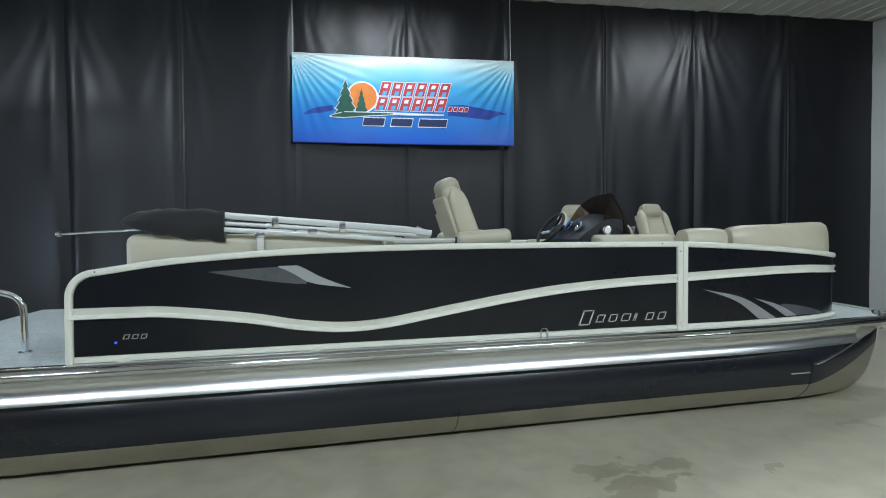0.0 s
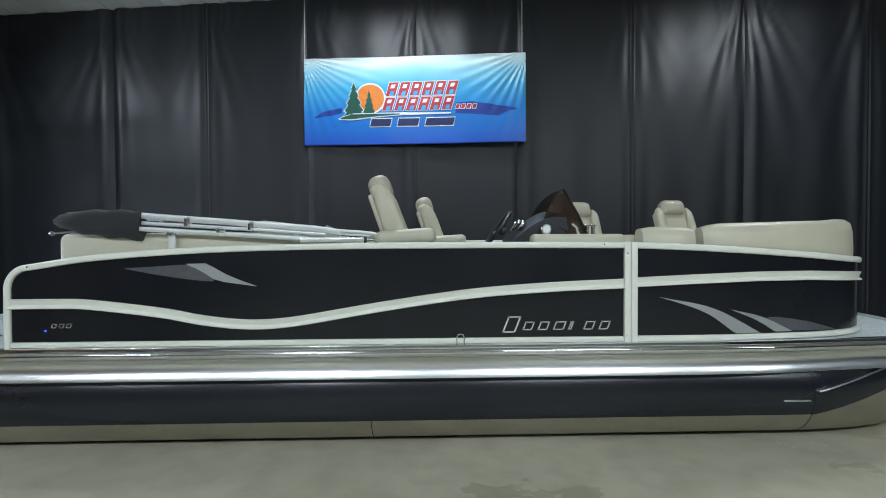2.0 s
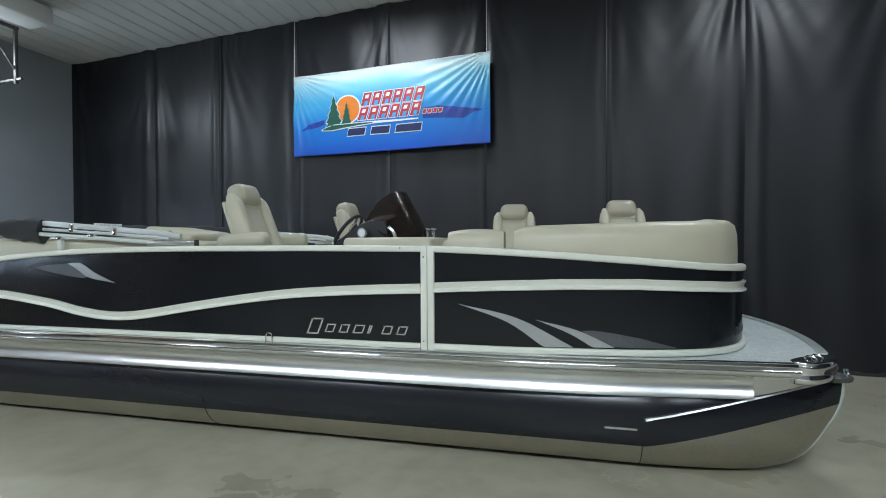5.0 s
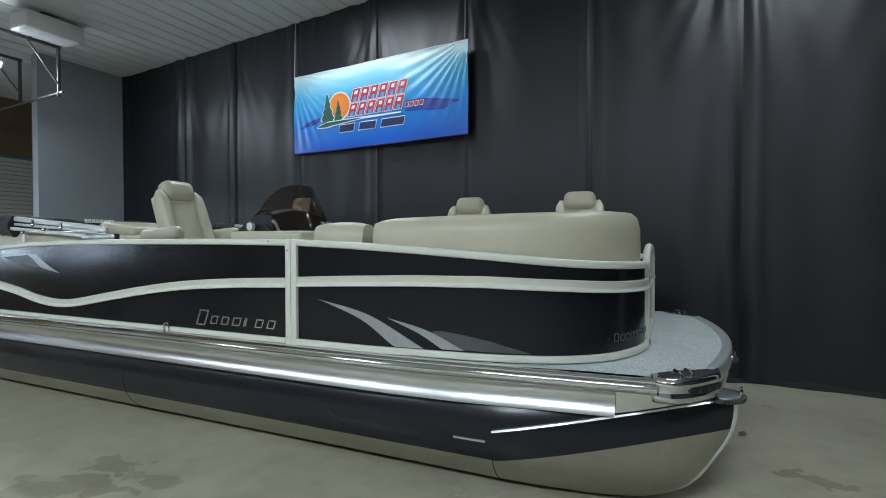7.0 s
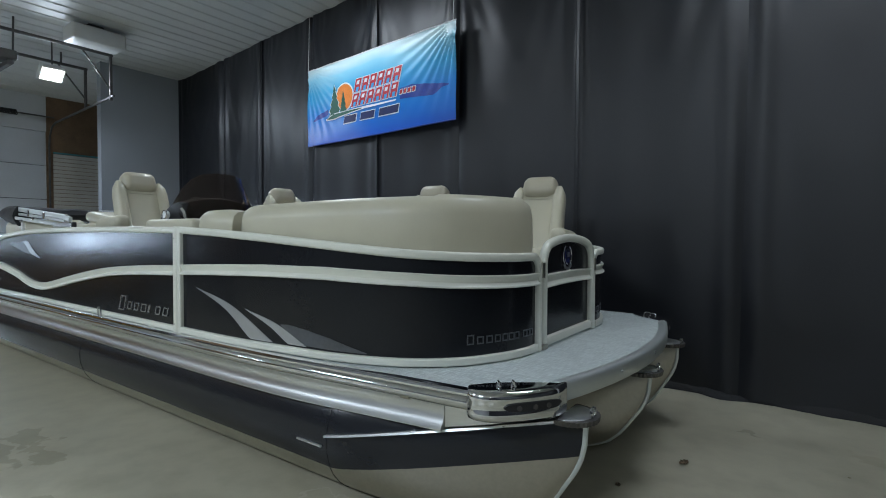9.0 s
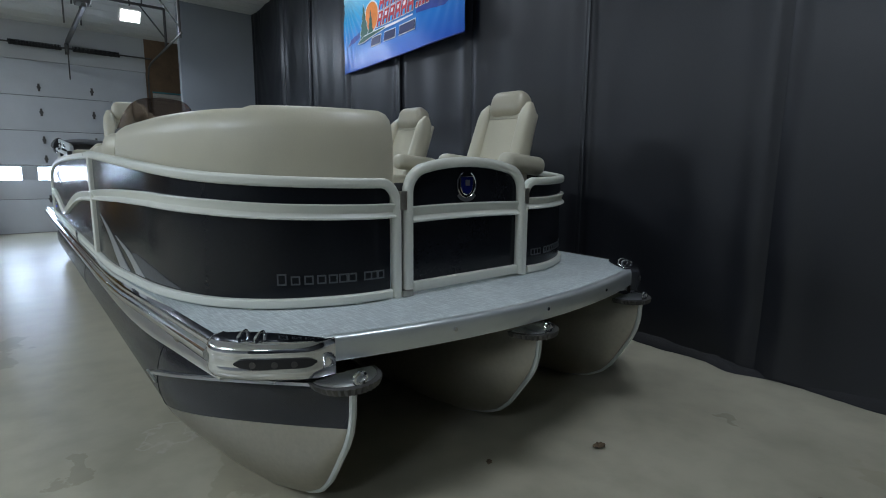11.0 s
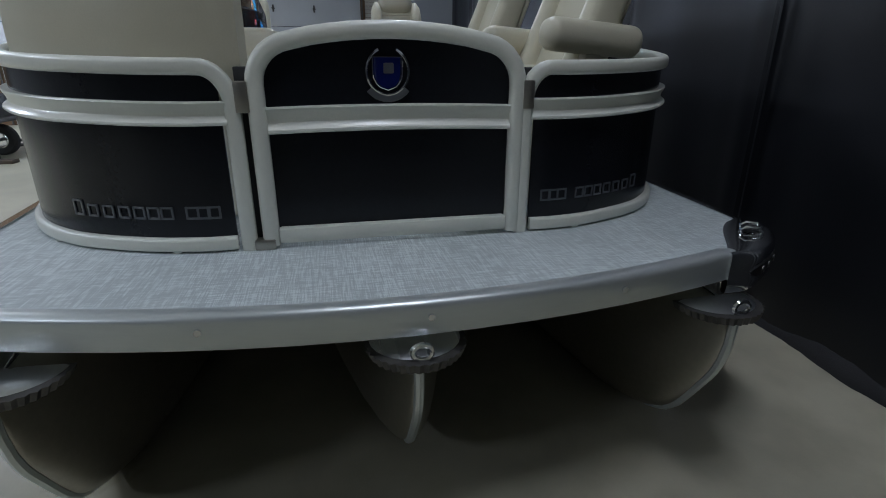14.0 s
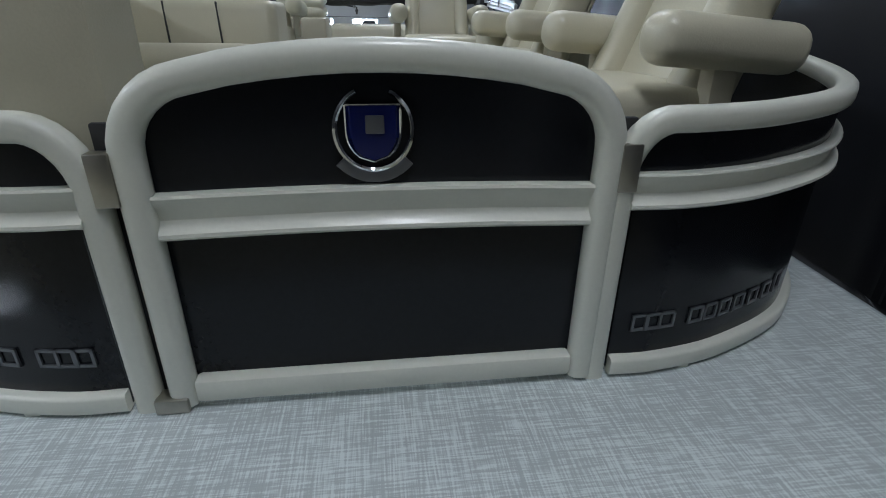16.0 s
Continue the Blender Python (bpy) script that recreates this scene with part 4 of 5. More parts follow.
def fence_bow(s):
    nrm = normals([(p[0], p[1]) for p in BOW], 1)
    nrm = [Vector((n.x, n.y * s, 0)) for n in nrm]
    P = [(p[0], side(p[1], s)) for p in BOW]
    rings = []
    for (x, y), n in zip(P[:-2], nrm):
        zt = bow_top(x)
        rings.append([(x - n.x * q, y - n.y * q, z) for q, z in ((0.0, 0.715), (0.0, zt), (0.008, zt), (0.008, 0.715))])
    x, y = P[-2]
    rings.append([(x - q, y, z) for q, z in ((0.0, 0.715), (0.0, 1.14), (0.008, 1.14), (0.008, 0.715))])
    f = part("fence_panel", loft(rings), M_SKIN, boat, "curved glossy black bow panel")
    body = [Vector((x, y, bow_top(x))) for x, y in P[:-5]]
    bo = [n for n in nrm[:-5]]
    x, y = P[-5]
    arc = []
    for a in np.linspace(0.12, math.pi / 2, 8):
        arc.append(Vector((float(np.interp(a, (0, math.pi / 2), (x, 4.53))), y + s * (4.079 - BOW[-5][1]) * math.sin(a), bow_top(x) - 0.10 * (1 - math.cos(a)))))
    path = body + arc + [Vector((4.53, side(4.079, s), 0.9)), Vector((4.53, side(4.079, s), 0.702))]
    part("top_rail", sweep(path, square(0.042, 0.042, 0.013), bo + [Vector((1, 0, 0))] * (len(path) - len(bo))), M_RAIL, f, "cream rounded rail")
    part("bottom_rail", sweep([(x, y, 0.7285) for x, y in P[:-1]], square(0.042, 0.038, 0.008), nrm[:-1]), M_RAIL, f)
    part("fence_post", rbox(2.5755, 2.618, side(YN, s) - 0.0215, side(YN, s) + 0.0215, 0.700, 1.350, 0.006), M_RAIL, f)
    part("band", sweep([Vector((x, y, bow_band(x))) for x, y in P], [(a, -b * s) for a, b in BAND_PROF], nrm), M_RAIL, f, "cream moulded band")
    for i in (8, 20, 33, 46):
        x, y = P[i]
        part("rail_foot", rbox(x - 0.018, x + 0.018, y - 0.012, y + 0.012, DECK, 0.718, 0.002), M_RAIL, f)
    return f


fences = {s: (fence_aft(s), fence_bow(s)) for s in (1, -1)}

# gate in the bow: rounded frame, two black panels, a band and a round badge
GY0, GY1, GX = 4.140, 4.867, 4.532
gm = (GY0 + GY1) / 2
path = [(GX, GY0, 0.713), (GX, GY0, 0.95)]
path += [(GX, GY0 + 0.11 * (1 - math.cos(a)), 1.155 + 0.11 * math.sin(a)) for a in np.linspace(0, math.pi / 2 - 0.15, 8)]
path += [(GX, y, 1.294 - 0.024 * ((y - gm) / 0.25) ** 2) for y in np.linspace(GY0 + 0.15, GY1 - 0.15, 9)]
path += [(GX, GY1 - 0.11 * (1 - math.cos(a)), 1.155 + 0.11 * math.sin(a)) for a in np.linspace(math.pi / 2 - 0.15, 0, 8)]
path += [(GX, GY1, 0.95), (GX, GY1, 0.713)]
gate = part("gate", sweep(path, square(0.044, 0.047, 0.018), (1, 0, 0)), M_RAIL, boat, "cream framed bow gate")
part("bottom_rail", rbox(GX - 0.017, GX + 0.018, GY0 + 0.022, GY1 - 0.022, 0.718, 0.763, 0.008), M_RAIL, gate)
rings = []
for y in np.linspace(GY0 + 0.005, GY1 - 0.005, 25):
    e = min(y - GY0, GY1 - y)
    zt = 1.285 - 0.024 * ((y - gm) / 0.25) ** 2 if e > 0.11 else 1.155 + math.sqrt(max(0, 0.11 ** 2 - (0.11 - e) ** 2))
    rings.append([(GX - 0.012, y, 0.75), (GX - 0.012, y, zt), (GX - 0.02, y, zt), (GX - 0.02, y, 0.75)])
part("gate_panel", loft(rings), M_SKIN, gate, "black gate panel")
part("band", sweep([(GX - 0.008, GY0 + 0.022 + (GY1 - GY0 - 0.044) * w, 1.069 - 0.006 * (2 * w - 1) ** 2) for w in np.linspace(0, 1, 9)], [(a, -b * 1.14) for a, b in BAND_PROF], (1, 0, 0)), M_RAIL, gate, "cream moulded band")
# badge: blue shield, open ring and a lower scroll
bz, by, bx = 1.188, 4.491, GX - 0.010
ring = [(bx + 0.004, by + 0.058 * math.cos(a), bz + 0.062 * math.sin(a)) for a in np.linspace(radians(115), radians(425), 40)]
part("badge_ring", tube(ring, 0.0042, 6), M_CHROME, gate, "open chrome ring of the badge")
sh = []
for w in np.linspace(0, 1, 12):
    half = 0.040 if w < 0.45 else 0.040 * math.sqrt(max(0.0, 1 - ((w - 0.45) / 0.55) ** 2))
    sh.append([(bx + 0.002, by - half - 0.0005, bz + 0.037 - 0.085 * w), (bx + 0.008, by - half * 0.85, bz + 0.036 - 0.082 * w), (bx + 0.008, by + half * 0.85, bz + 0.036 - 0.082 * w), (bx + 0.002, by + half + 0.0005, bz + 0.037 - 0.085 * w)])
part("badge_shield", loft(sh, False, False), M_BLUE, gate, "blue enamel shield")
part("badge_edge", tube([(bx + 0.005, r[0][1], r[0][2]) for r in sh] + [(bx + 0.005, r[3][1], r[3][2]) for r in sh[::-1]] + [(bx + 0.005, sh[0][0][1], sh[0][0][2])], 0.0022, 5), M_CHROME, gate)
part("badge_mark", rbox(bx + 0.006, bx + 0.011, by - 0.012, by + 0.016, bz - 0.005, bz + 0.022, 0.002), M_DIMLETTER, gate, "plain silver mark")
scroll = [(bx + 0.005, by + 0.070 * math.cos(a), bz + 0.004 + 0.076 * math.sin(a)) for a in np.linspace(radians(222), radians(318), 14)]
part("badge_scroll", sweep(scroll, square(0.006, 0.018, 0.002), (1, 0, 0)), M_DIMLETTER, gate, "silver scroll under the shield")
# hinges, latch plates and the lower stop
for y in (GY0 - 0.034, GY1 + 0.030):
    part("latch_plate", rbox(GX - 0.004, GX + 0.022, y - 0.017, y + 0.017, 1.085, 1.165, 0.003), M_ALU_DULL, gate, "dull metal latch plate")
# dark strips added behind the gate's gaps, standing in for their shade
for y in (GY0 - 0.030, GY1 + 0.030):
    part("gap_shade", rbox(GX - 0.030, GX - 0.018, y - 0.022, y + 0.022, 0.72, 1.20, 0.004), M_RUBBER, gate, "dark strip added behind the gap to shade it")
for z in (0.80, 0.93, 1.02):
    part("hinge", disc((GX + 0.004, GY1 + 0.031, z), (0, 0, 1), 0.007, 0.05, 8), M_STEEL, gate)
part("gate_stop", rbox(GX - 0.01, GX + 0.028, GY0 - 0.045, GY0 + 0.012, DECK + 0.001, 0.735, 0.004), M_ALU_DULL, gate, "metal gate stop on the deck")


# ---- decals and lettering shapes on the fences ----
def fence_y(x):
    """The near fence's outer face in plan."""
    if x <= 2.6:
        return YN
    return float(np.interp(x, [p[0] for p in BOW], [p[1] for p in BOW]))


def decal(name, cols, material, parent, s, lift=0.003, label=""):
    """A thin film given by columns (x, low z, high z)."""
    rings = []
    for (x0, a0, b0), (x1, a1, b1) in zip(cols, cols[1:]):
        n = max(1, int(abs(x1 - x0) / 0.04))
        for k in range(n):
            w = k / n
            rings.append((x0 + (x1 - x0) * w, a0 + (a1 - a0) * w, b0 + (b1 - b0) * w))
    rings.append(cols[-1])
    bm = bmesh.new()
    fr = []
    for x, a, b in rings:
        y = fence_y(x)
        d = (fence_y(x + 0.02) - fence_y(x - 0.02)) / 0.04
        n = Vector((d, -1, 0)).normalized()
        fr.append([(x + n.x * q, side(y + n.y * q, s), z) for q, z in ((lift - 0.003, a), (lift, a), (lift, (a + b) / 2), (lift, b), (lift - 0.003, b))])
    loft(fr, False, False, bm)
    return part(name, bm, material, parent, label)


def arc_cols(p0, top, p1, low0, low1, n=10):
    """Columns of a swoosh from its tip p0 over a bent upper edge to p1, and a lower edge from p0 through low0 to low1."""
    up = cat([p0, top, p1], n)
    lo = cat([p0, low0, low1], n)
    xs_ = np.linspace(p0[0], p1[0], 3 * n)
    cols = []
    for x in xs_:
        hi = float(np.interp(x, [q[0] for q in up], [q[1] for q in up]))
        l_ = float(np.interp(x, [q[0] for q in lo], [q[1] for q in lo]))
        cols.append((x, min(l_, hi - 0.0008), hi))
    return cols


for s in (1, -1):
    aft, bow = fences[s]
    decal("grey_swoosh", [(-0.62, 1.200, 1.203), (-0.45, 1.166, 1.212), (-0.30, 1.141, 1.221), (-0.20, 1.127, 1.226), (-0.12, 1.119, 1.20), (-0.07, 1.118, 1.14)], M_GREY, aft, s, 0.0025, "grey fading swoosh")
    decal("silver_swoosh", [(-0.235, 1.2245, 1.2285), (-0.18, 1.200, 1.230), (-0.12, 1.165, 1.231), (-0.07, 1.132, 1.206), (0.0, 1.112, 1.165), (0.05, 1.105, 1.142), (0.10, 1.098, 1.121), (0.195, 1.084, 1.087)], M_SILVER, aft, s, 0.0045, "silver swoosh")
    decal("silver_swoosh", arc_cols((2.765, 0.995), (3.12, 0.918), (3.445, 0.754), (3.06, 0.895), (3.275, 0.752)), M_SILVER, bow, s, 0.003, "silver swoosh")
    decal("silver_swoosh", arc_cols((3.235, 0.910), (3.47, 0.852), (3.68, 0.756), (3.42, 0.835), (3.555, 0.756)), M_SILVER, bow, s, 0.004, "silver swoosh")
    decal("grey_swoosh", [(3.50, 0.848, 0.850), (3.56, 0.80, 0.853), (3.68, 0.760, 0.838), (3.82, 0.756, 0.812), (4.02, 0.754, 0.757)], M_GREY, bow, s, 0.002, "grey fading swoosh")


def glyph(x, z, w, h, lean, parent, s, name, material, st=0.010, d=0.007):
    """A plain leaning box outline."""
    bm = bmesh.new()

    def bar(x0, x1, z0, z1, l0, l1):
        fr = []
        for xx, ll in ((x0, l0), (x1, l1)):
            y = fence_y(xx)
            fr.append([(xx + ll[0], side(y - 0.001, s), z0), (xx + ll[0], side(y - d, s), z0), (xx + ll[1], side(y - d, s), z1), (xx + ll[1], side(y - 0.001, s), z1)])
        loft(fr, bm=bm)
    L = (0.0, lean * h)
    bar(x, x + st, z, z + h, L, L)
    bar(x + w - st, x + w, z, z + h, L, L)
    for z0 in (z, z + h - st * 0.8):
        ll = lean * (z0 - z)
        bar(x, x + w, z0, z0 + st * 0.8, (ll, ll), (ll, ll))
    return part(name, bm, material, parent)


for s in (1, -1):
    aft, bow = fences[s]
    glyph(1.745, 0.775, 0.085, 0.105, 0.40, aft, s, "lettering_mark", M_LETTER, 0.011)
    for i, w in enumerate((0.062, 0.062, 0.070, 0.022, 0.062, 0.062)):
        glyph(1.875 + 0.098 * i, 0.790, w, 0.055, 0.40, aft, s, "lettering_mark", M_LETTER, 0.009)
    for i in range(3):
        glyph(-1.075 + 0.045 * i, 0.832, 0.032, 0.028, 0.3, aft, s, "lettering_mark", M_LETTER, 0.006)
    # blue dot beside the lettering marks, given a faint glow
    part("blue_mark", disc((-1.11, side(YN - 0.004, s), 0.815), (0, 1, 0), 0.007, 0.006, 12), M_BLUEGLOW, aft, "small blue dot given a faint glow")
    # model marks on the bow curve, read along the panel
    for i, k in enumerate((2, 0, 3, 1, 1, 3, 2, None, 2, 2, 0)):
        if k is None:
            continue
        q = 36 + i * 1.45
        j = int(q)
        f = q - j
        x = BOW[j][0] * (1 - f) + BOW[j + 1][0] * f
        y = BOW[j][1] * (1 - f) + BOW[j + 1][1] * f
        t = (Vector((BOW[j + 1][0], BOW[j + 1][1], 0)) - Vector((BOW[j][0], BOW[j][1], 0))).normalized()
        n = Vector((t.y, -t.x, 0))
        bm = bmesh.new()
        w, h = 0.036, 0.036 if i else 0.046

        def bit(a0, a1, z0, z1):
            fr = []
            for a in (a0, a1):
                p = Vector((x, y, 0)) + t * a
                fr.append([(p.x + n.x * o, side(p.y + n.y * o, s), z) for o, z in ((0.0, z0), (0.0035, z0), (0.0035, z1), (0.0, z1))])
            loft(fr, bm=bm)
        bit(0, 0.0055, 0.800, 0.800 + h)
        bit(w - 0.0055, w, 0.800, 0.800 + h)
        bit(0, w, 0.800, 0.8055)
        bit(0, w, 0.7945 + h, 0.800 + h)
        part("lettering_mark", bm, M_DIMLETTER, bow)
    # small U cleat at the fence foot
    part("u_cleat", tube([(1.455, side(YN - 0.026, s), 0.70), (1.455, side(YN - 0.028, s), 0.755), (1.462, side(YN - 0.028, s), 0.768), (1.480, side(YN - 0.028, s), 0.772), (1.497, side(YN - 0.028, s), 0.768), (1.503, side(YN - 0.028, s), 0.755), (1.503, side(YN - 0.026, s), 0.70)], 0.005, 8), M_CHROME, aft, "small chrome cleat loop")
    for x, z in ((2.551, 1.28), (2.551, 0.76), (-1.20, 1.216), (2.40, 1.337)):
        part("screw", disc((x, side(YN - 0.021, s), z), (0, 1, 0), 0.005, 0.004, 8), M_CHROME, aft)


# ---- seats ----
def captain_chair(x, y, z, height=0.60, lean=19, turn=0.0, arm_out=0.275, arm_low=0.0):
    """A bucket chair that faces the bow; x, y, z: the top of its head pad."""
    L = radians(-lean)
    bx_, bz_ = x + math.sin(radians(lean)) * (height - 0.02), z - math.cos(L) * (height - 0.01)
    m = Matrix.Translation((bx_, y, bz_)) @ Matrix.Rotation(L, 4, "Y")
    spin = Matrix.Translation((x, y, 0)) @ Matrix.Rotation(radians(turn), 4, "Z") @ Matrix.Translation((-x, -y, 0))

    def piece(name, bm, material, parent, label=""):
        bm.transform(spin)
        return part(name, bm, material, parent, label)
    back = rbox(-0.065, 0.045, -0.165, 0.165, -0.05, height - 0.06, 0.05, 4, m=m)
    ch = piece("captain_chair", back, M_VINYL, boat, "cream vinyl captain's chair with a tan head pad")
    for sg in (-1, 1):
        b = bmesh.new()
        rings = []
        for w in np.linspace(0, 1, 12):
            zz = -0.05 + (height - 0.035) * w
            rx, ry = 0.085 - 0.02 * w, 0.050 - 0.006 * w
            if w > 0.8:
                q = math.sqrt(max(0.02, 1 - ((w - 0.8) / 0.21) ** 2))
                rx, ry = rx * q, ry * q
            c = (0.015, sg * (0.175 - 0.012 * w), zz)
            rings.append([m @ Vector((c[0] + rx * math.copysign(abs(math.cos(a)) ** 0.7, math.cos(a)), c[1] + ry * math.copysign(abs(math.sin(a)) ** 0.7, math.sin(a)), c[2])) for a in np.linspace(0, 2 * math.pi, 16, endpoint=False)])
        piece("bolster", loft(rings), M_VINYL, ch, "padded side bolster")
    b = rbox(-0.068, 0.088, -0.138, 0.138, height - 0.185, height, 0.066, 5, m=m)
    piece("head_pad", b, M_VINYL2, ch, "tan head pad")
    piece("back_shell", rbox(-0.085, -0.05, -0.18, 0.18, -0.05, height - 0.12, 0.016, 3, m=m), M_VINYL, ch)
    piece("back_seam", tube([m @ Vector((0.047, yy, height - 0.20)) for yy in (-0.15, -0.05, 0.05, 0.15)], 0.003, 5), M_VINYL2, ch)
    b = rbox(bx_ - 0.03, bx_ + 0.46, y - 0.24, y + 0.24, bz_ - 0.10, bz_ + 0.03, 0.045, 4)
    piece("seat", b, M_VINYL, ch)
    for sg in (-1, 1):
        ya = y + sg * arm_out
        b = rbox(bx_ - 0.17, bx_ + 0.24, ya - 0.058, ya + 0.058, bz_ + 0.092 - arm_low, bz_ + 0.205 - arm_low, 0.048, 5)
        b.transform(Matrix.Translation((bx_, ya, bz_)) @ Matrix.Rotation(radians(-4), 4, "Y") @ Matrix.Translation((-bx_, -ya, -bz_)))
        piece("armrest", b, M_VINYL, ch)
        piece("arm_bracket", rbox(bx_ - 0.01, bx_ + 0.06, ya - 0.03, ya + 0.02, bz_ - 0.05, bz_ + 0.14, 0.012), M_VINYL2, ch)
    piece("pedestal", disc((bx_ + 0.21, y, (bz_ - 0.09 + DECK) / 2), (0, 0, 1), 0.06, bz_ - 0.09 - DECK, 16), M_ALU_DULL, ch)
    piece("pedestal_base", disc((bx_ + 0.21, y, DECK + 0.012), (0, 0, 1), 0.16, 0.02, 24, None, 0.006), M_ALU_DULL, ch)
    return ch


captain_chair(0.906, 3.70, 1.812, 0.62)
captain_chair(1.21, 4.96, 1.756, 0.60)
captain_chair(2.870, 5.44, 1.735, 0.60, 21, -84, 0.245, 0.03)
captain_chair(3.905, 5.48, 1.755, 0.63, 21, -82, 0.245, 0.03)

# bow lounge: a padded back that follows the near fence, its short aft part, and the seat
def inset(path, d):
    nr = normals(path, 1)
    return [Vector((p[0] - n.x * d, p[1] - n.y * d, 0)) for p, n in zip(path, nr)], nr


pl = [(p[0], p[1]) for p in BOW]
ctr, nr = inset(pl, 0.135)


def back_ring(p, n, top, f=1.0, low=1.08):
    """A tall rounded section of a padded back; f shrinks it toward an end."""
    pts = []
    w = 0.105 * f
    for a, z in ((-1, 0), (-1, 0.5), (-1, 0.78), (-0.86, 0.92), (-0.55, 0.985), (0, 1.0), (0.55, 0.985), (0.86, 0.92), (1, 0.78), (1.04, 0.5), (1, 0)):
        pts.append(Vector((p.x + n.x * a * w, p.y + n.y * a * w, low + (top - low) * z * (0.86 + 0.14 * f if z > 0.4 else 1))))
    return pts


def lounge_top(x, y):
    if y > 3.6:
        return 1.505
    return float(np.interp(x, (3.05, 3.5, 4.0, 4.4), (1.466, 1.478, 1.490, 1.499)))


rings = []
k0 = next(i for i, p in enumerate(pl) if p[0] > 3.07)
sel = list(range(k0, len(pl) - 1))
for i in sel:
    e = i - sel[0]
    f = (0.55, 0.82, 0.95)[e] if e < 3 else 1.0
    rings.append(back_ring(ctr[i], nr[i], lounge_top(ctr[i].x, ctr[i].y), f))
rings.append(back_ring(Vector((4.395, 4.085, 0)), Vector((1, 0, 0)), 1.497, 0.93))
rings.append(back_ring(Vector((4.395, 4.104, 0)), Vector((1, 0, 0)), 1.487, 0.74))
lounge = part("bow_lounge", loft(rings), M_VINYL, boat, "long cream vinyl lounge back behind the fence")
rings = []
sel = [i for i, p in enumerate(pl) if 2.62 <= p[0] <= 3.06]
for i in sel:
    e = min(i - sel[0], sel[-1] - i)
    rings.append(back_ring(ctr[i], nr[i], 1.452, (0.7, 0.93)[e] if e < 2 else 1.0))
part("back_cushion", loft(rings), M_VINYL, lounge, "short cream back cushion")
b = bmesh.new()
ins, nr2 = inset(pl, 0.46)
sel = [i for i, p in enumerate(pl) if p[0] > 2.75]
loft([[Vector((ctr[i].x - nr[i].x * 0.09, ctr[i].y - nr[i].y * 0.09, z)) for z in (0.72, 1.13)] + [Vector((min(ins[i].x, 4.2), ins[i].y, z)) for z in (1.13, 0.72)] for i in sel[:-6]], bm=b)
part("seat", b, M_VINYL, lounge, "cream seat cushion")
# forward-facing seat at the console's front, with two stitched seams
m = Matrix.Translation((2.72, 3.72, 1.12)) @ Matrix.Rotation(radians(-12), 4, "Y")
fs = part("facing_seat", rbox(-0.07, 0.07, -0.30, 0.36, 0.0, 0.28, 0.05, 4, m=m), M_VINYL, boat, "cream forward-facing seat with dark stitched seams")
for y in (-0.09, 0.13):
    part("seam", tube([m @ Vector((0.071, y, 0.03)), m @ Vector((0.071, y - 0.01, 0.15)), m @ Vector((0.066, y - 0.02, 0.26))], 0.005, 5), M_DARK, fs)
part("seat", rbox(2.72, 3.24, 3.45, 4.06, 1.10, 1.21, 0.05, 4, m=Matrix.Translation((2.72, 0, 1.15)) @ Matrix.Rotation(radians(-4), 4, "Y") @ Matrix.Translation((-2.72, 0, -1.15))), M_VINYL, fs)
part("seat_base", rbox(2.66, 3.20, 3.42, 4.04, DECK, 1.11, 0.03, 3), M_VINYL2, fs)

# far lounge bases under the forward chairs and along the far side
base = part("chaise_base", rbox(2.6, 3.75, 4.72, 5.55, DECK, 1.00, 0.03), M_VINYL2, boat, "tan moulded base under the forward seats")
part("chaise_seat", rbox(3.30, 3.60, 4.74, 5.5, 1.00, 1.11, 0.045, 4), M_VINYL, base)
part("chaise_seat", rbox(3.76, 4.28, 4.76, 5.28, DECK, 1.04, 0.045, 4), M_VINYL, base)
part("chaise_back", rbox(2.35, 2.62, 5.05, 5.66, 0.9, 1.36, 0.06, 4), M_VINYL, base)

# ---- helm ----
helm = part("helm_console", rbox(1.965, 2.575, 3.29, 4.02, DECK, 1.404, 0.03, 3), M_VINYL, boat, "cream moulded helm console with a smoked windscreen")
rings = []
for w in np.linspace(0, 1, 9):
    rings.append([(1.86 + 0.36 * q, 3.42 + 0.54 * w, 1.37 + (0.20 * math.sin(q * math.pi * 0.62)) * (0.75 + 0.25 * math.sin(math.pi * w))) for q in np.linspace(0, 1, 9)] + [(2.24, 3.42 + 0.54 * w, 1.36), (1.86, 3.42 + 0.54 * w, 1.34)])
part("dashboard", loft(rings), M_DARK, helm, "dark glossy instrument cowl")
for y, z in ((3.55, 1.47), (3.70, 1.48), (3.85, 1.47)):
    part("gauge", disc((1.93, y, z), (-1, 0, 0.55), 0.042, 0.02, 18, None, 0.004), M_CHROME, helm, "round gauge with a chrome bezel")
ax = Vector((-0.80, 0, 0.60)).normalized()
o1, o2 = Vector((0, 1, 0)), ax.cross(Vector((0, 1, 0)))
wc = Vector((1.80, 3.76, 1.455))
part("steering_wheel", tube([wc + (o1 * math.cos(a) + o2 * math.sin(a)) * 0.145 for a in np.linspace(0, 2 * math.pi, 33)], 0.014, 8), M_DARK, helm, "dark steering wheel")
for a in (0.3, 2.4, 4.5):
    part("spoke", tube([wc - ax * 0.03, wc + (o1 * math.cos(a) + o2 * math.sin(a)) * 0.142], 0.010, 6), M_CHROME, helm)
part("wheel_hub", disc(wc - ax * 0.035, ax, 0.035, 0.05, 14, None, 0.008), M_DARK, helm)
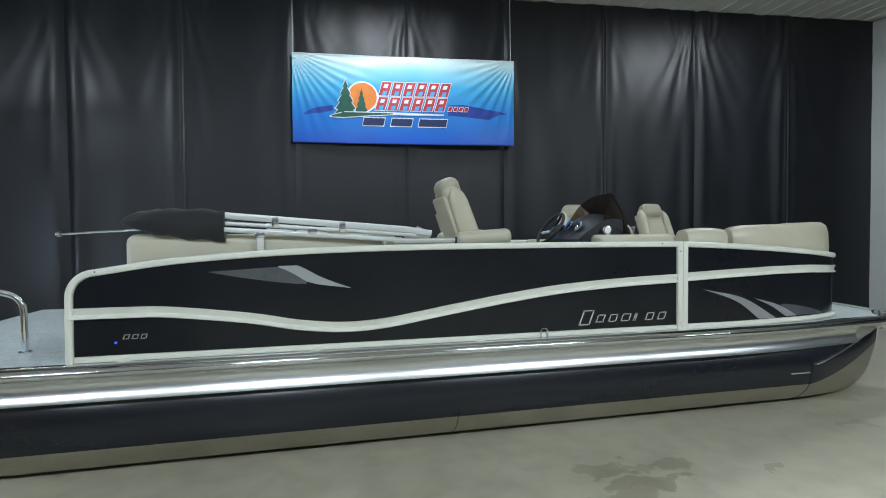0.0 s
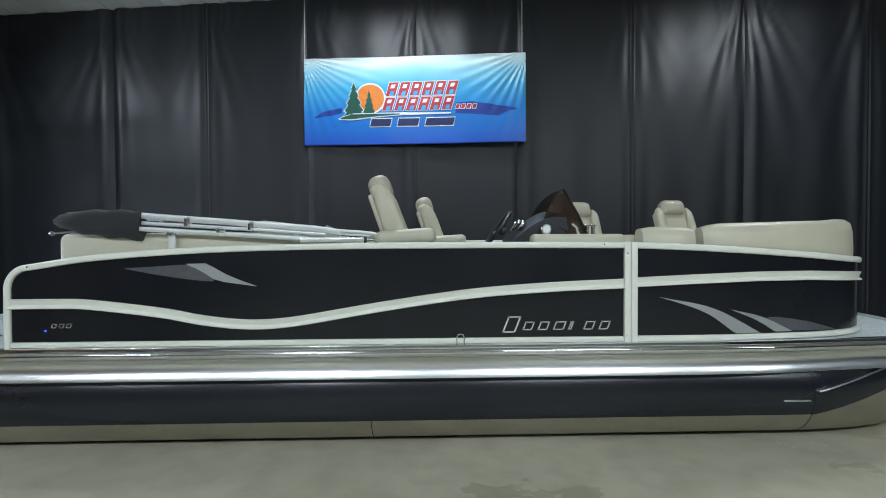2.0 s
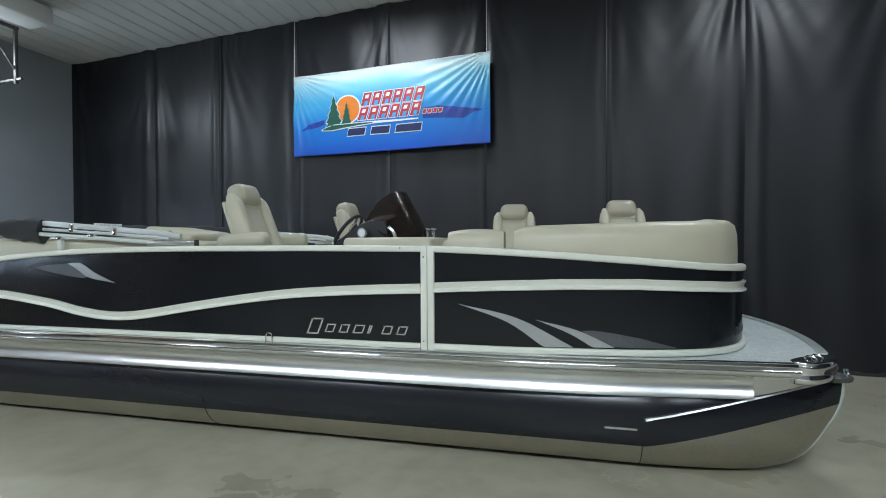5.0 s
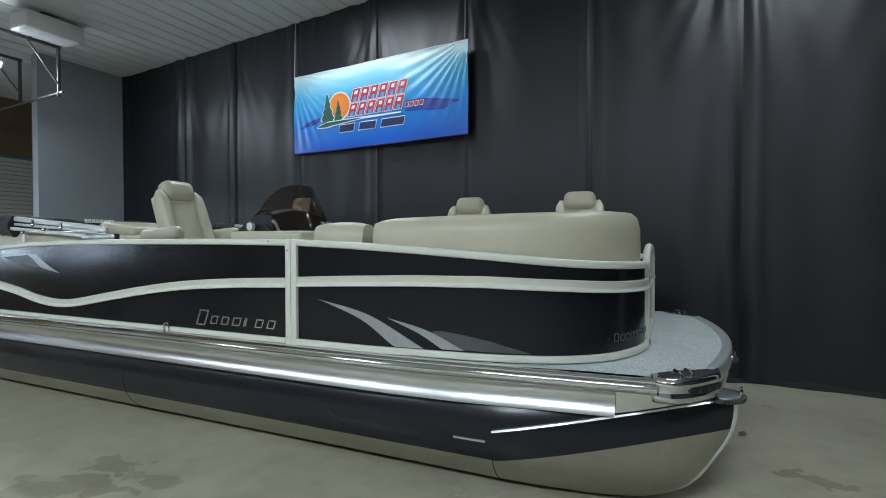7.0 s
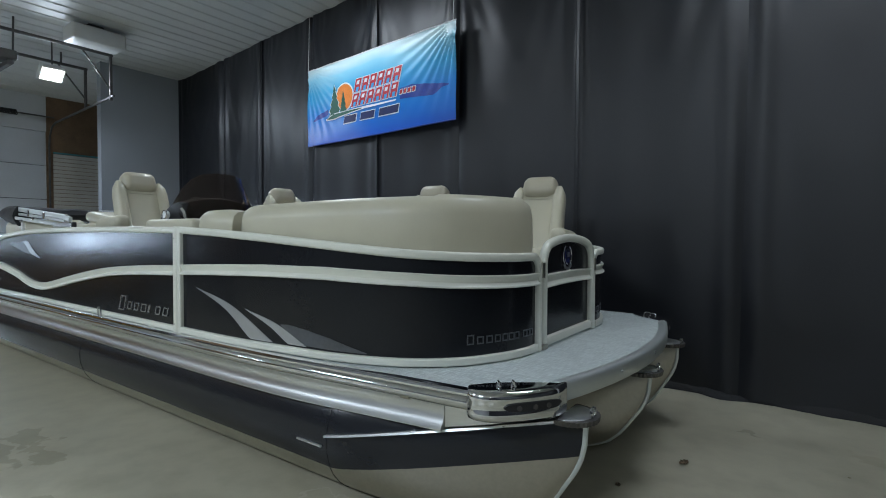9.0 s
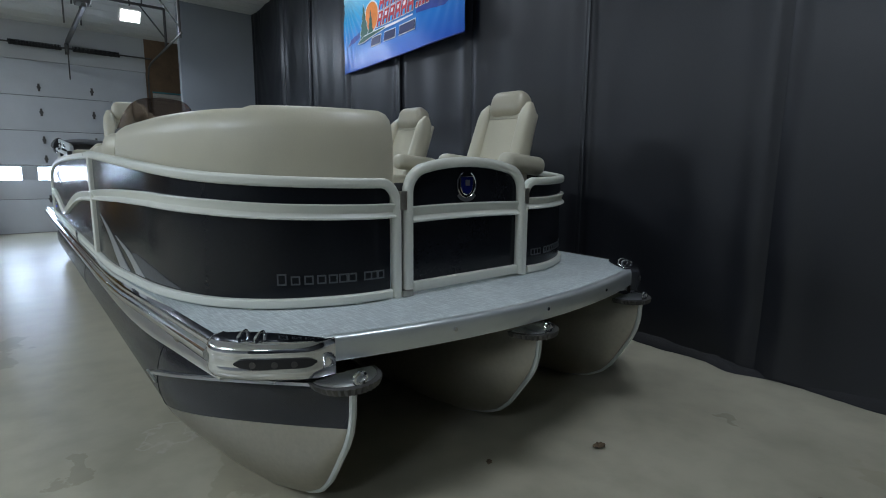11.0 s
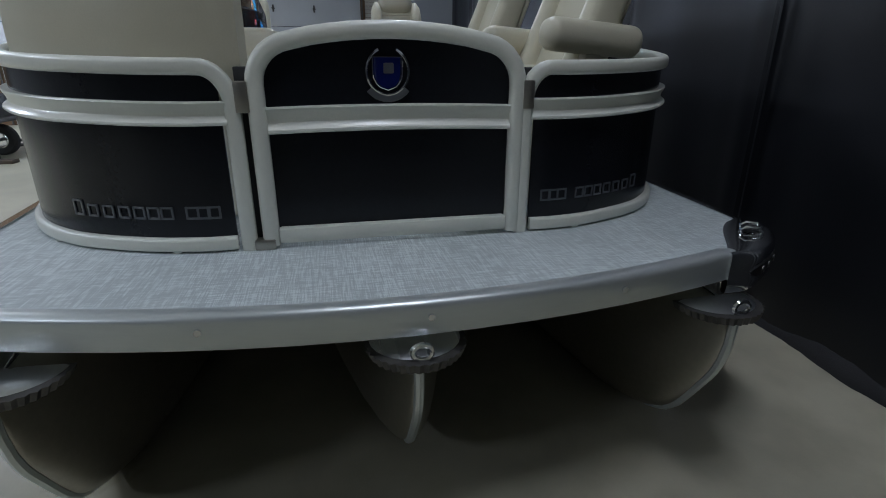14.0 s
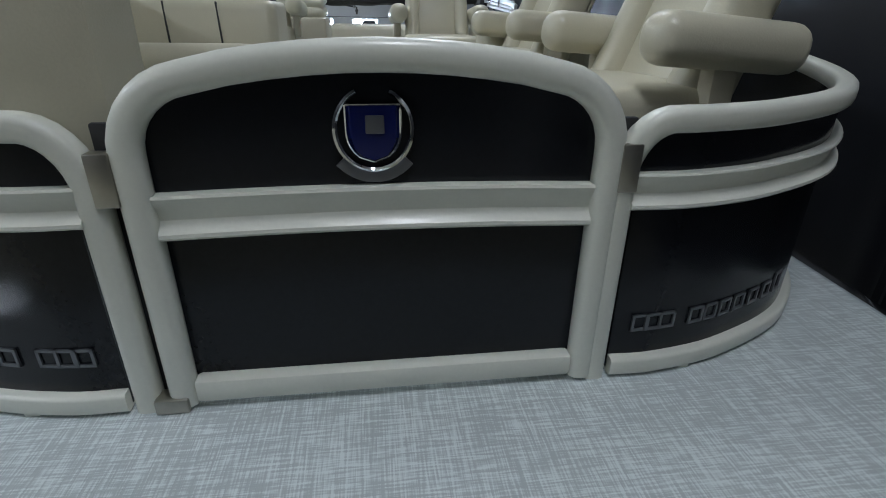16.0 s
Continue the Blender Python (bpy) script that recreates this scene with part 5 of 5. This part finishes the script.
# windscreen: a bent smoked sheet that leans aft
rings = []
for w in np.linspace(-1, 1, 15):
    y = 3.70 + 0.29 * w
    xf = 2.44 - 0.20 * abs(w) ** 2.5
    top = 1.735 - 0.02 * w * w - 0.20 * abs(w) ** 5
    rings.append([(xf, y, 1.40), (xf - 0.06, y * 0.97 + 3.70 * 0.03, 1.40 + (top - 1.40) * 0.4), (xf - 0.17, y * 0.93 + 3.70 * 0.07, top),
                  (xf - 0.175, y * 0.93 + 3.70 * 0.07, top), (xf - 0.066, y * 0.97 + 3.70 * 0.03, 1.40 + (top - 1.40) * 0.4), (xf - 0.006, y, 1.40)])
part("windscreen", loft(rings), M_SMOKE, helm, "smoked acrylic windscreen")
part("speaker", disc((2.07, 3.385, 1.437), (0, 1, 0), 0.028, 0.03, 18, None, 0.006), M_WHITE, helm, "round white speaker grille")
part("speaker_bezel", tube([(2.07 + 0.03 * math.cos(a), 3.372, 1.437 + 0.03 * math.sin(a)) for a in np.linspace(0, 2 * math.pi, 21)], 0.005, 6), M_CHROME, helm)
for x in (2.44, 2.485):
    part("rod_post", disc((x, 3.68, 1.432), (0, 0, 1), 0.014, 0.06, 12), M_CHROME, helm, "chrome post")
    part("rod_cap", disc((x, 3.68, 1.466), (0, 0, 1), 0.024, 0.012, 14, None, 0.004), M_CHROME, helm)
part("throttle", tube([(2.30, 3.40, 1.405), (2.28, 3.40, 1.45), (2.25, 3.40, 1.475)], 0.012, 8), M_CHROME, helm)

# ---- aft seats, sun pad and folded top ----
b = rbox(-1.085, 0.42, 3.285, 3.50, 1.02, 1.425, 0.055, 4)
stern = part("stern_lounge", b, M_VINYL, boat, "cream vinyl stern lounge back")
part("seat", rbox(-1.05, 0.42, 3.50, 4.0, DECK, 1.13, 0.04, 3), M_VINYL, stern)
part("end_cushion", rbox(0.44, 0.86, 3.31, 3.52, 1.02, 1.385, 0.05, 4), M_VINYL, stern)
part("base", rbox(-1.08, 0.86, 3.28, 3.49, DECK, 1.03, 0.02), M_VINYL2, stern)
pad = part("sun_pad", rbox(-1.30, -0.35, 4.05, 5.55, DECK, 1.25, 0.05, 3), M_VINYL, boat, "cream stern sun pad")
m = Matrix.Translation((0.30, 3.86, 1.44)) @ Matrix.Rotation(radians(7), 4, "Y")
part("folded_cushion", rbox(-0.24, 0.24, -0.26, 0.26, -0.05, 0.05, 0.045, 4, m=m), M_VINYL, pad, "loose cream cushion")
part("folded_cushion", rbox(-0.24, 0.26, -0.26, 0.26, -0.10, 0.0, 0.045, 4, m=Matrix.Translation((0.33, 3.86, 1.405)) @ Matrix.Rotation(radians(3), 4, "Y")), M_VINYL, pad)
part("folded_cushion_base", rbox(0.06, 0.62, 3.62, 4.14, DECK, 1.32, 0.03), M_VINYL2, pad)
part("far_seat", rbox(-0.2, 1.0, 5.25, 5.68, DECK, 1.33, 0.06, 4), M_VINYL, boat, "cream vinyl seat along the far fence")
part("far_console", rbox(1.3, 2.2, 5.2, 5.68, DECK, 1.32, 0.05, 3), M_VINYL, boat, "cream moulded far console")

# the folded top in its boot lies across the boat
YB = YN + 0.055
rings = []
for w in np.linspace(0, 1, 34):
    y = YB - 0.02 + (2 * YC - 2 * YB + 0.04) * w
    e = min(w, 1 - w) * 33
    f = 0.55 + 0.45 * min(1, e / 2)
    sag = 0.02 * math.sin(math.pi * w) + 0.006 * math.sin(w * 40)
    rings.append([(-0.80 - 0.30 * min(1.0, 1.4 * math.sin(math.pi * w)) + (0.115 + 0.012 * math.sin(5 * a + 9 * w)) * f * math.cos(a), y, 1.520 - sag + (0.062 + 0.008 * math.sin(3 * a + 17 * w)) * f * math.sin(a)) for a in np.linspace(0, 2 * math.pi, 18, endpoint=False)])
boot = part("top_boot", loft(rings), M_CANVAS, boat, "black canvas boot over the folded top")
for i in range(7):
    y0 = 4.125 + i * 0.044
    b = rbox(-0.704, -0.684, y0, y0 + 0.007, 1.535, 1.572, 0.001)
    rbox(-0.704, -0.684, y0 + 0.026, y0 + 0.033, 1.535, 1.572, 0.001, bm=b)
    for z in (1.535, 1.565):
        rbox(-0.704, -0.684, y0 + 0.007, y0 + 0.026, z, z + 0.007, 0.001, bm=b)
    b.transform(Matrix.Translation((-0.315, 0, 0)))
    part("lettering_mark", b, M_WHITE, boot)
for s in (1, -1):
    yb = side(YB, s)
    # boot end, drawn out aft, over the bundle of tubes
    rings = []
    for w in np.linspace(0, 1, 14):
        x = -1.085 + 0.55 * w
        h = float(np.interp(w, (0, 0.1, 0.3, 0.6, 1.0), (0.012, 0.045, 0.072, 0.088, 0.094)))
        zc = float(np.interp(w, (0, 0.3, 1.0), (1.500, 1.496, 1.470)))
        rings.append([(x, yb + (0.055 + 0.006 * math.sin(4 * a + 8 * w)) * min(1, h / 0.06) * math.cos(a), zc + (h + 0.006 * math.sin(3 * a + 20 * w)) * math.sin(a)) for a in np.linspace(0, 2 * math.pi, 16, endpoint=False)])
    part("boot_end", loft(rings), M_CANVAS, boot, "loose canvas end of the boot")
    fr = part("top_frame", sweep([(-0.62, yb, 1.540), (0.55, yb, 1.447), (0.72, yb, 1.420)], square(0.026, 0.040, 0.006), (0, 1, 0)), M_TUBEALU, boat, "bright folded tubes of the top")
    part("frame_tube", sweep([(-0.62, yb, 1.492), (0.20, yb, 1.440), (0.62, yb, 1.408)], square(0.026, 0.024, 0.007), (0, 1, 0)), M_TUBEALU, fr)
    part("frame_tube", sweep([(-0.62, yb - 0.03 * s, 1.455), (0.52, yb - 0.03 * s, 1.380)], square(0.024, 0.030, 0.008), (0, 1, 0)), M_TUBEALU, fr)
    part("frame_track", sweep([(0.47, yb - 0.03 * s, 1.371), (0.875, yb - 0.03 * s, 1.375)], square(0.03, 0.034, 0.010), (0, 1, 0)), M_ALU, fr, "bright slide track on the fence")
    part("track_end", rbox(0.870, 0.886, yb - 0.03 * s - 0.017, yb - 0.03 * s + 0.017, 1.354, 1.396, 0.004), M_DARK, fr, "black track end cap")
    for x in (-0.25, 0.15):
        part("frame_clip", rbox(x - 0.02, x + 0.02, yb - 0.02, yb + 0.02, 1.46 - 0.07 * (x + 0.25), 1.525 - 0.08 * (x + 0.25), 0.006), M_CHROME, fr)
    rings = [[(0.53, yb + q, 1.385), (0.585, yb + q, 1.435), (0.63, yb + q, 1.468), (0.66, yb + q, 1.455), (0.72, yb + q, 1.385)] for q in (-0.006, 0.006)]
    part("pivot_plate", loft(rings), M_ALU_DULL, fr, "dull metal pivot plate")
    for x, z0, z1 in ((-0.335, 1.30, 1.432), (-0.03, 1.40, 1.452)):
        part("strap", rbox(x - 0.021, x + 0.021, yb - 0.032 * s - 0.012, yb - 0.032 * s + 0.012, z0, z1, 0.005), M_LIGHTPLASTIC, fr, "white strap clip")
        part("clip", rbox(x - 0.028, x + 0.028, yb - 0.036 * s - 0.016, yb - 0.036 * s + 0.016, z1 - 0.03, z1, 0.005), M_CHROME, fr)
part("pole", tube([(-1.05, 3.9, 1.47), (-1.84, 4.3, 1.437)], 0.009, 8), M_CHROME, boot, "thin chrome stern pole")
part("pole_cap", disc((-1.845, 4.303, 1.437), (-0.9, 0.45, -0.04), 0.02, 0.035, 10, None, 0.004), M_CHROME, boot)
# boarding rail on the stern platform
part("boarding_rail", tube(cat([(-1.748, 3.62, DECK), (-1.748, 3.62, 0.93), (-1.765, 3.62, 1.02), (-1.83, 3.62, 1.07), (-1.95, 3.62, 1.085), (-2.2, 3.62, 1.085), (-2.33, 3.62, 1.07), (-2.38, 3.62, 1.0), (-2.39, 3.62, 0.9), (-2.39, 3.62, DECK)], 5), 0.019, 10), M_CHROME, boat, "bent chrome boarding rail")
part("boarding_flange", disc((-1.748, 3.62, DECK + 0.005), (0, 0, 1), 0.035, 0.01, 16), M_CHROME, boat)
# bow navigation post and small deck fittings
for y in (3.9, 5.1):
    part("crossbeam", rbox(-2.4, 4.55, y - 0.02, y + 0.02, DECK - 0.085, DECK - 0.031, 0.004), M_ALU_DULL, boat)
for x in np.arange(-2.3, 4.6, 0.55):
    part("cross_channel", rbox(x, x + 0.05, 3.24, 2 * YC - 3.24, DECK - 0.075, DECK - 0.031, 0.004), M_ALU_DULL, boat, "aluminium cross channel under the deck")

# outboard motor at the stern, behind the sun pad
mot = thing("outboard_motor", (-2.75, YC, 0.2), "dark outboard motor on the boat's stern", "outboard motor")
rings = []
for w in np.linspace(0, 1, 10):
    q = math.sin(math.pi * (0.12 + 0.80 * w)) ** 0.6
    rings.append([(-2.80 + 0.22 * q * math.cos(a), YC + 0.17 * q * math.sin(a), 0.85 + 0.42 * w) for a in np.linspace(0, 2 * math.pi, 18, endpoint=False)])
part("cowl", loft(rings), M_DARK, mot)
part("leg", rbox(-2.88, -2.74, YC - 0.05, YC + 0.05, 0.22, 0.9, 0.03), M_DARK, mot)
part("clamp", rbox(-2.72, -2.60, YC - 0.12, YC + 0.12, 0.5, 0.85, 0.02), M_STEEL, mot)
part("gearcase", disc((-2.82, YC, 0.25), (1, 0, 0), 0.055, 0.4, 14, None, 0.02), M_DARK, mot)
part("skeg", rbox(-2.88, -2.78, YC - 0.012, YC + 0.012, 0.02, 0.22, 0.005), M_DARK, mot)

# ---- small things on the floor ----
def leaf(x, y, turn, size, label):
    b = bmesh.new()
    rings = []
    for w in np.linspace(0, 1, 8):
        half = size * 0.42 * math.sin(math.pi * (0.06 + 0.9 * w)) * (1 + 0.3 * math.sin(w * 19))
        rings.append([(size * (w - 0.5), q * half, 0.003 + 0.35 * size * abs(q) ** 2 * (0.4 + w) * 0.7) for q in (-1, -0.5, 0, 0.5, 1)])
    loft(rings, False, False, b)
    b.transform(Matrix.Translation((x, y, 0)) @ Matrix.Rotation(turn, 4, "Z"))
    return solid("leaf", b, M_LEAF, label, "leaf")


leaf(5.12, 4.79, 0.8, 0.055, "curled dry brown leaf on the floor")
leaf(4.89, 4.31, 2.1, 0.03, "small dry leaf scrap on the floor")

# ---- forklift ----
fork = thing("forklift", (-3.4, 1.35, 0), "yellow forklift truck with a dark overhead guard parked near the wall", "forklift")
b = rbox(-4.15, -2.75, 0.98, 1.86, 0.28, 0.80, 0.06, 3)
part("body", b, M_YELLOW, fork)
part("counterweight", rbox(-3.05, -2.55, 0.96, 1.88, 0.30, 1.02, 0.12, 4), M_YELLOW, fork)
part("hood", rbox(-3.55, -2.90, 1.12, 1.72, 0.78, 1.08, 0.05, 3), M_DARK, fork)
part("seat", rbox(-3.6, -3.15, 1.20, 1.66, 1.08, 1.18, 0.04, 3), M_DARK, fork)
part("seat_back", rbox(-3.18, -3.08, 1.20, 1.66, 1.15, 1.55, 0.04, 3), M_DARK, fork)
for y in (1.02, 1.82):
    part("guard_post", tube([(-2.85, y, 0.95), (-2.95, y, 1.6), (-3.05, y, 2.05)], 0.03, 8), M_DARK, fork)
    part("guard_post", tube([(-4.1, y, 0.75), (-4.0, y, 1.5), (-3.85, y, 2.05)], 0.03, 8), M_DARK, fork)
    part("guard_rail", tube([(-3.05, y, 2.05), (-3.85, y, 2.05)], 0.03, 8), M_DARK, fork)
    for x, r in ((-2.95, 0.23), (-3.95, 0.30)):
        w = part("wheel", disc((x, y + (0.02 if y > 1.4 else -0.02), r), (0, 1, 0), r, 0.2, 24, None, 0.03), M_RUBBER, fork, "black rubber tyre")
        part("rim", disc((x, y + (0.06 if y > 1.4 else -0.06), r), (0, 1, 0), r * 0.52, 0.16, 16, None, 0.02), M_YELLOW, fork)
for x in np.linspace(-3.8, -3.1, 6):
    part("guard_slat", tube([(x, 1.02, 2.06), (x, 1.82, 2.06)], 0.014, 6), M_DARK, fork)
for y in (1.15, 1.69):
    part("mast", rbox(-4.35, -4.25, y - 0.04, y + 0.04, 0.05, 2.1, 0.008), M_STEEL, fork)
    part("fork_tine", rbox(-5.4, -4.35, y - 0.05, y + 0.05, 0.06, 0.10, 0.008), M_STEEL, fork)
part("mast_bar", rbox(-4.34, -4.27, 1.15, 1.69, 1.95, 2.05, 0.008), M_STEEL, fork)
for y in np.linspace(1.10, 1.74, 6):
    part("load_guard_bar", rbox(-4.42, -4.38, y - 0.015, y + 0.015, 0.30, 1.25, 0.004), M_DARK, fork)
for z in (0.30, 0.62, 1.22):
    part("carriage_bar", rbox(-4.40, -4.35, 1.02, 1.82, z, z + 0.09, 0.006), M_DARK, fork)
for y in (1.27, 1.57):
    part("inner_mast", rbox(-4.31, -4.24, y - 0.03, y + 0.03, 0.10, 2.0, 0.006), M_STEEL, fork)
part("lift_cylinder", tube([(-4.22, 1.42, 0.2), (-4.22, 1.42, 1.7)], 0.045, 12), M_DARK, fork)
part("cowl", rbox(-4.20, -3.80, 1.05, 1.79, 0.80, 1.12, 0.05, 3), M_DARK, fork, "black dashboard cowl")
part("lamp", disc((-2.98, 1.92, 1.22), (1, 0, 0), 0.05, 0.06, 14, None, 0.01), M_WHITE, fork)
part("plate", rbox(-3.65, -3.35, 1.861, 1.867, 0.58, 0.68, 0.002), M_REDTOOL, fork, "dark red plate")
part("steering_column", tube([(-3.85, 1.42, 0.8), (-3.65, 1.42, 1.25)], 0.02, 6), M_DARK, fork)

# parked slantwise, its mast toward the open floor
fork.location = (-4.085, 0.826, 0)
fork.rotation_euler = (0, 0, radians(141))

# ---- workshop clutter along the back wall ----
trailer = thing("utility_trailer", (-2.3, -0.6, 0), "small dark utility trailer with a chrome wheel rim", "trailer")
bed = part("bed", rbox(-2.75, -1.75, -1.7, 0.16, 0.46, 0.53, 0.012), M_STEEL, trailer)
for x0, x1, y0, y1 in ((-2.75, -2.71, -1.7, 0.16), (-1.79, -1.75, -1.7, 0.16), (-2.70, -1.80, 0.12, 0.16), (-2.70, -1.80, -1.7, -1.66)):
    part("side_board", rbox(x0, x1, y0, y1, 0.534, 0.80, 0.006), M_DARK, trailer)
for x in (-2.27, -1.62):
    tyre = part("wheel", disc((x, -0.06, 0.21), (1, 0, 0), 0.21, 0.13, 28, None, 0.03), M_RUBBER, trailer, "black rubber tyre")
    part("rim", disc((x + 0.035, -0.06, 0.21), (1, 0, 0), 0.115, 0.09, 20, None, 0.012), M_CHROME, tyre, "chrome wheel rim")
part("axle", tube([(-2.27, -0.06, 0.21), (-1.62, -0.06, 0.21)], 0.022, 8), M_STEEL, trailer)
for y in (-0.4, 0.10):
    part("stand_leg", rbox(-1.80, -1.75, y - 0.025, y + 0.025, 0.0, 0.46, 0.005), M_STEEL, trailer)
board = solid("timber_plank", rbox(-1.62, -1.45, -0.9, 0.42, 0.0, 0.045, 0.005), M_TIMBER, "weathered timber plank lying on the floor by the trailer", "plank")


def pallet_stack(x, y, n):
    ob = thing("pallet_stack", (x, y, 0), "low stack of weathered wooden pallets and scrap boards", "pallets")
    for k in range(n):
        z = 0.13 * k
        for q in (-0.45, 0, 0.45):
            part("bearer", rbox(x - 0.4, x + 0.4, y + q - 0.04, y + q + 0.04, z, z + 0.09, 0.004), M_TIMBER, ob)
        for q in np.linspace(-0.36, 0.36, 6):
            part("plank", rbox(x + q - 0.05, x + q + 0.05, y - 0.5, y + 0.5, z + 0.091, z + 0.113, 0.004), M_TIMBER, ob)
    return ob


pallet_stack(-5.75, 1.75, 2)
broom = thing("push_broom", (DX + 0.06, 1.95, 1.0), "wide push broom hanging head up on the slatwall", "broom")
part("broom_head", rbox(DX + 0.03, DX + 0.10, 1.55, 2.36, 1.66, 1.73, 0.01), M_DARK, broom)
part("broom_handle", tube([(DX + 0.065, 1.95, 1.66), (DX + 0.05, 1.92, 0.86)], 0.014, 8), M_REDTOOL, broom, "reddish handle")
shov = thing("hand_tool", (DX + 0.05, 1.75, 0.6), "dark long-handled tool hanging on the slatwall", "tool")
part("blade", rbox(DX + 0.03, DX + 0.06, 1.70, 1.82, 0.62, 1.02, 0.012), M_DARK, shov)
part("handle", tube([(DX + 0.045, 1.76, 1.02), (DX + 0.045, 1.72, 1.45)], 0.014, 8), M_DARK, shov)
dolly = thing("hand_truck", (DX + 0.25, 2.2, 0), "red steel hand truck leaning on the wall", "hand truck")
for y in (2.05, 2.32):
    part("rail", tube([(DX + 0.35, y, 0.12), (DX + 0.12, y, 1.15)], 0.016, 8), M_REDTOOL, dolly)
    part("wheel", disc((DX + 0.30, y + (0.05 if y > 2.2 else -0.05), 0.12), (0, 1, 0), 0.12, 0.05, 18, None, 0.01), M_RUBBER, dolly)
for z in (0.35, 0.65, 0.95):
    x = DX + 0.35 - 0.23 * (z - 0.12) / 1.03
    part("rung", tube([(x, 2.05, z), (x, 2.32, z)], 0.012, 6), M_REDTOOL, dolly)
part("toe_plate", rbox(DX + 0.34, DX + 0.55, 2.02, 2.35, 0.015, 0.03, 0.004), M_STEEL, dolly)

# overhead-door opener, its rail and hanging brackets under the ceiling
opener = thing("door_opener", (-3.3, 3.9, 3.7), "dark overhead-door opener hung on steel angles", "door opener")
part("rail", rbox(-6.2, -3.2, 3.87, 3.93, 3.60, 3.66, 0.006), M_STEEL, opener)
part("motor_box", rbox(-3.55, -3.25, 3.80, 4.0, 3.68, 3.82, 0.03, 3), M_STEEL, opener, "dark motor box")
part("door_arm", tube([(-6.15, 3.9, 3.58), (-6.26, 3.9, 2.95)], 0.012, 6), M_STEEL, opener)
for x in (-3.55, -4.9):
    for y in (3.78, 4.02):
        part("hanger", tube([(x, y, 3.70), (x + 0.05, y, ceil_z(x))], 0.014, 5), M_STEEL, opener)
for x in (-3.5, -4.5):
    br = thing("hanging_bracket", (x, 4.6, 3.6), "dark steel angle bracket hanging from the ceiling", "bracket", "door track brackets")
    part("angle", rbox(x - 0.02, x + 0.02, 2.7, 5.28, ceil_z(x) - 0.22, ceil_z(x) - 0.18, 0.004), M_STEEL, br)
    part("drop", rbox(x - 0.018, x + 0.018, 5.23, 5.27, 3.44, ceil_z(x) - 0.18, 0.004), M_STEEL, br)
    part("brace", tube([(x, 4.85, ceil_z(x) - 0.2), (x, 5.24, 3.62)], 0.014, 5), M_STEEL, br)
    for y in (2.9, 4.9):
        part("stay", rbox(x - 0.012, x + 0.012, y - 0.012, y + 0.012, ceil_z(x) - 0.2, ceil_z(x), 0.003), M_STEEL, br)
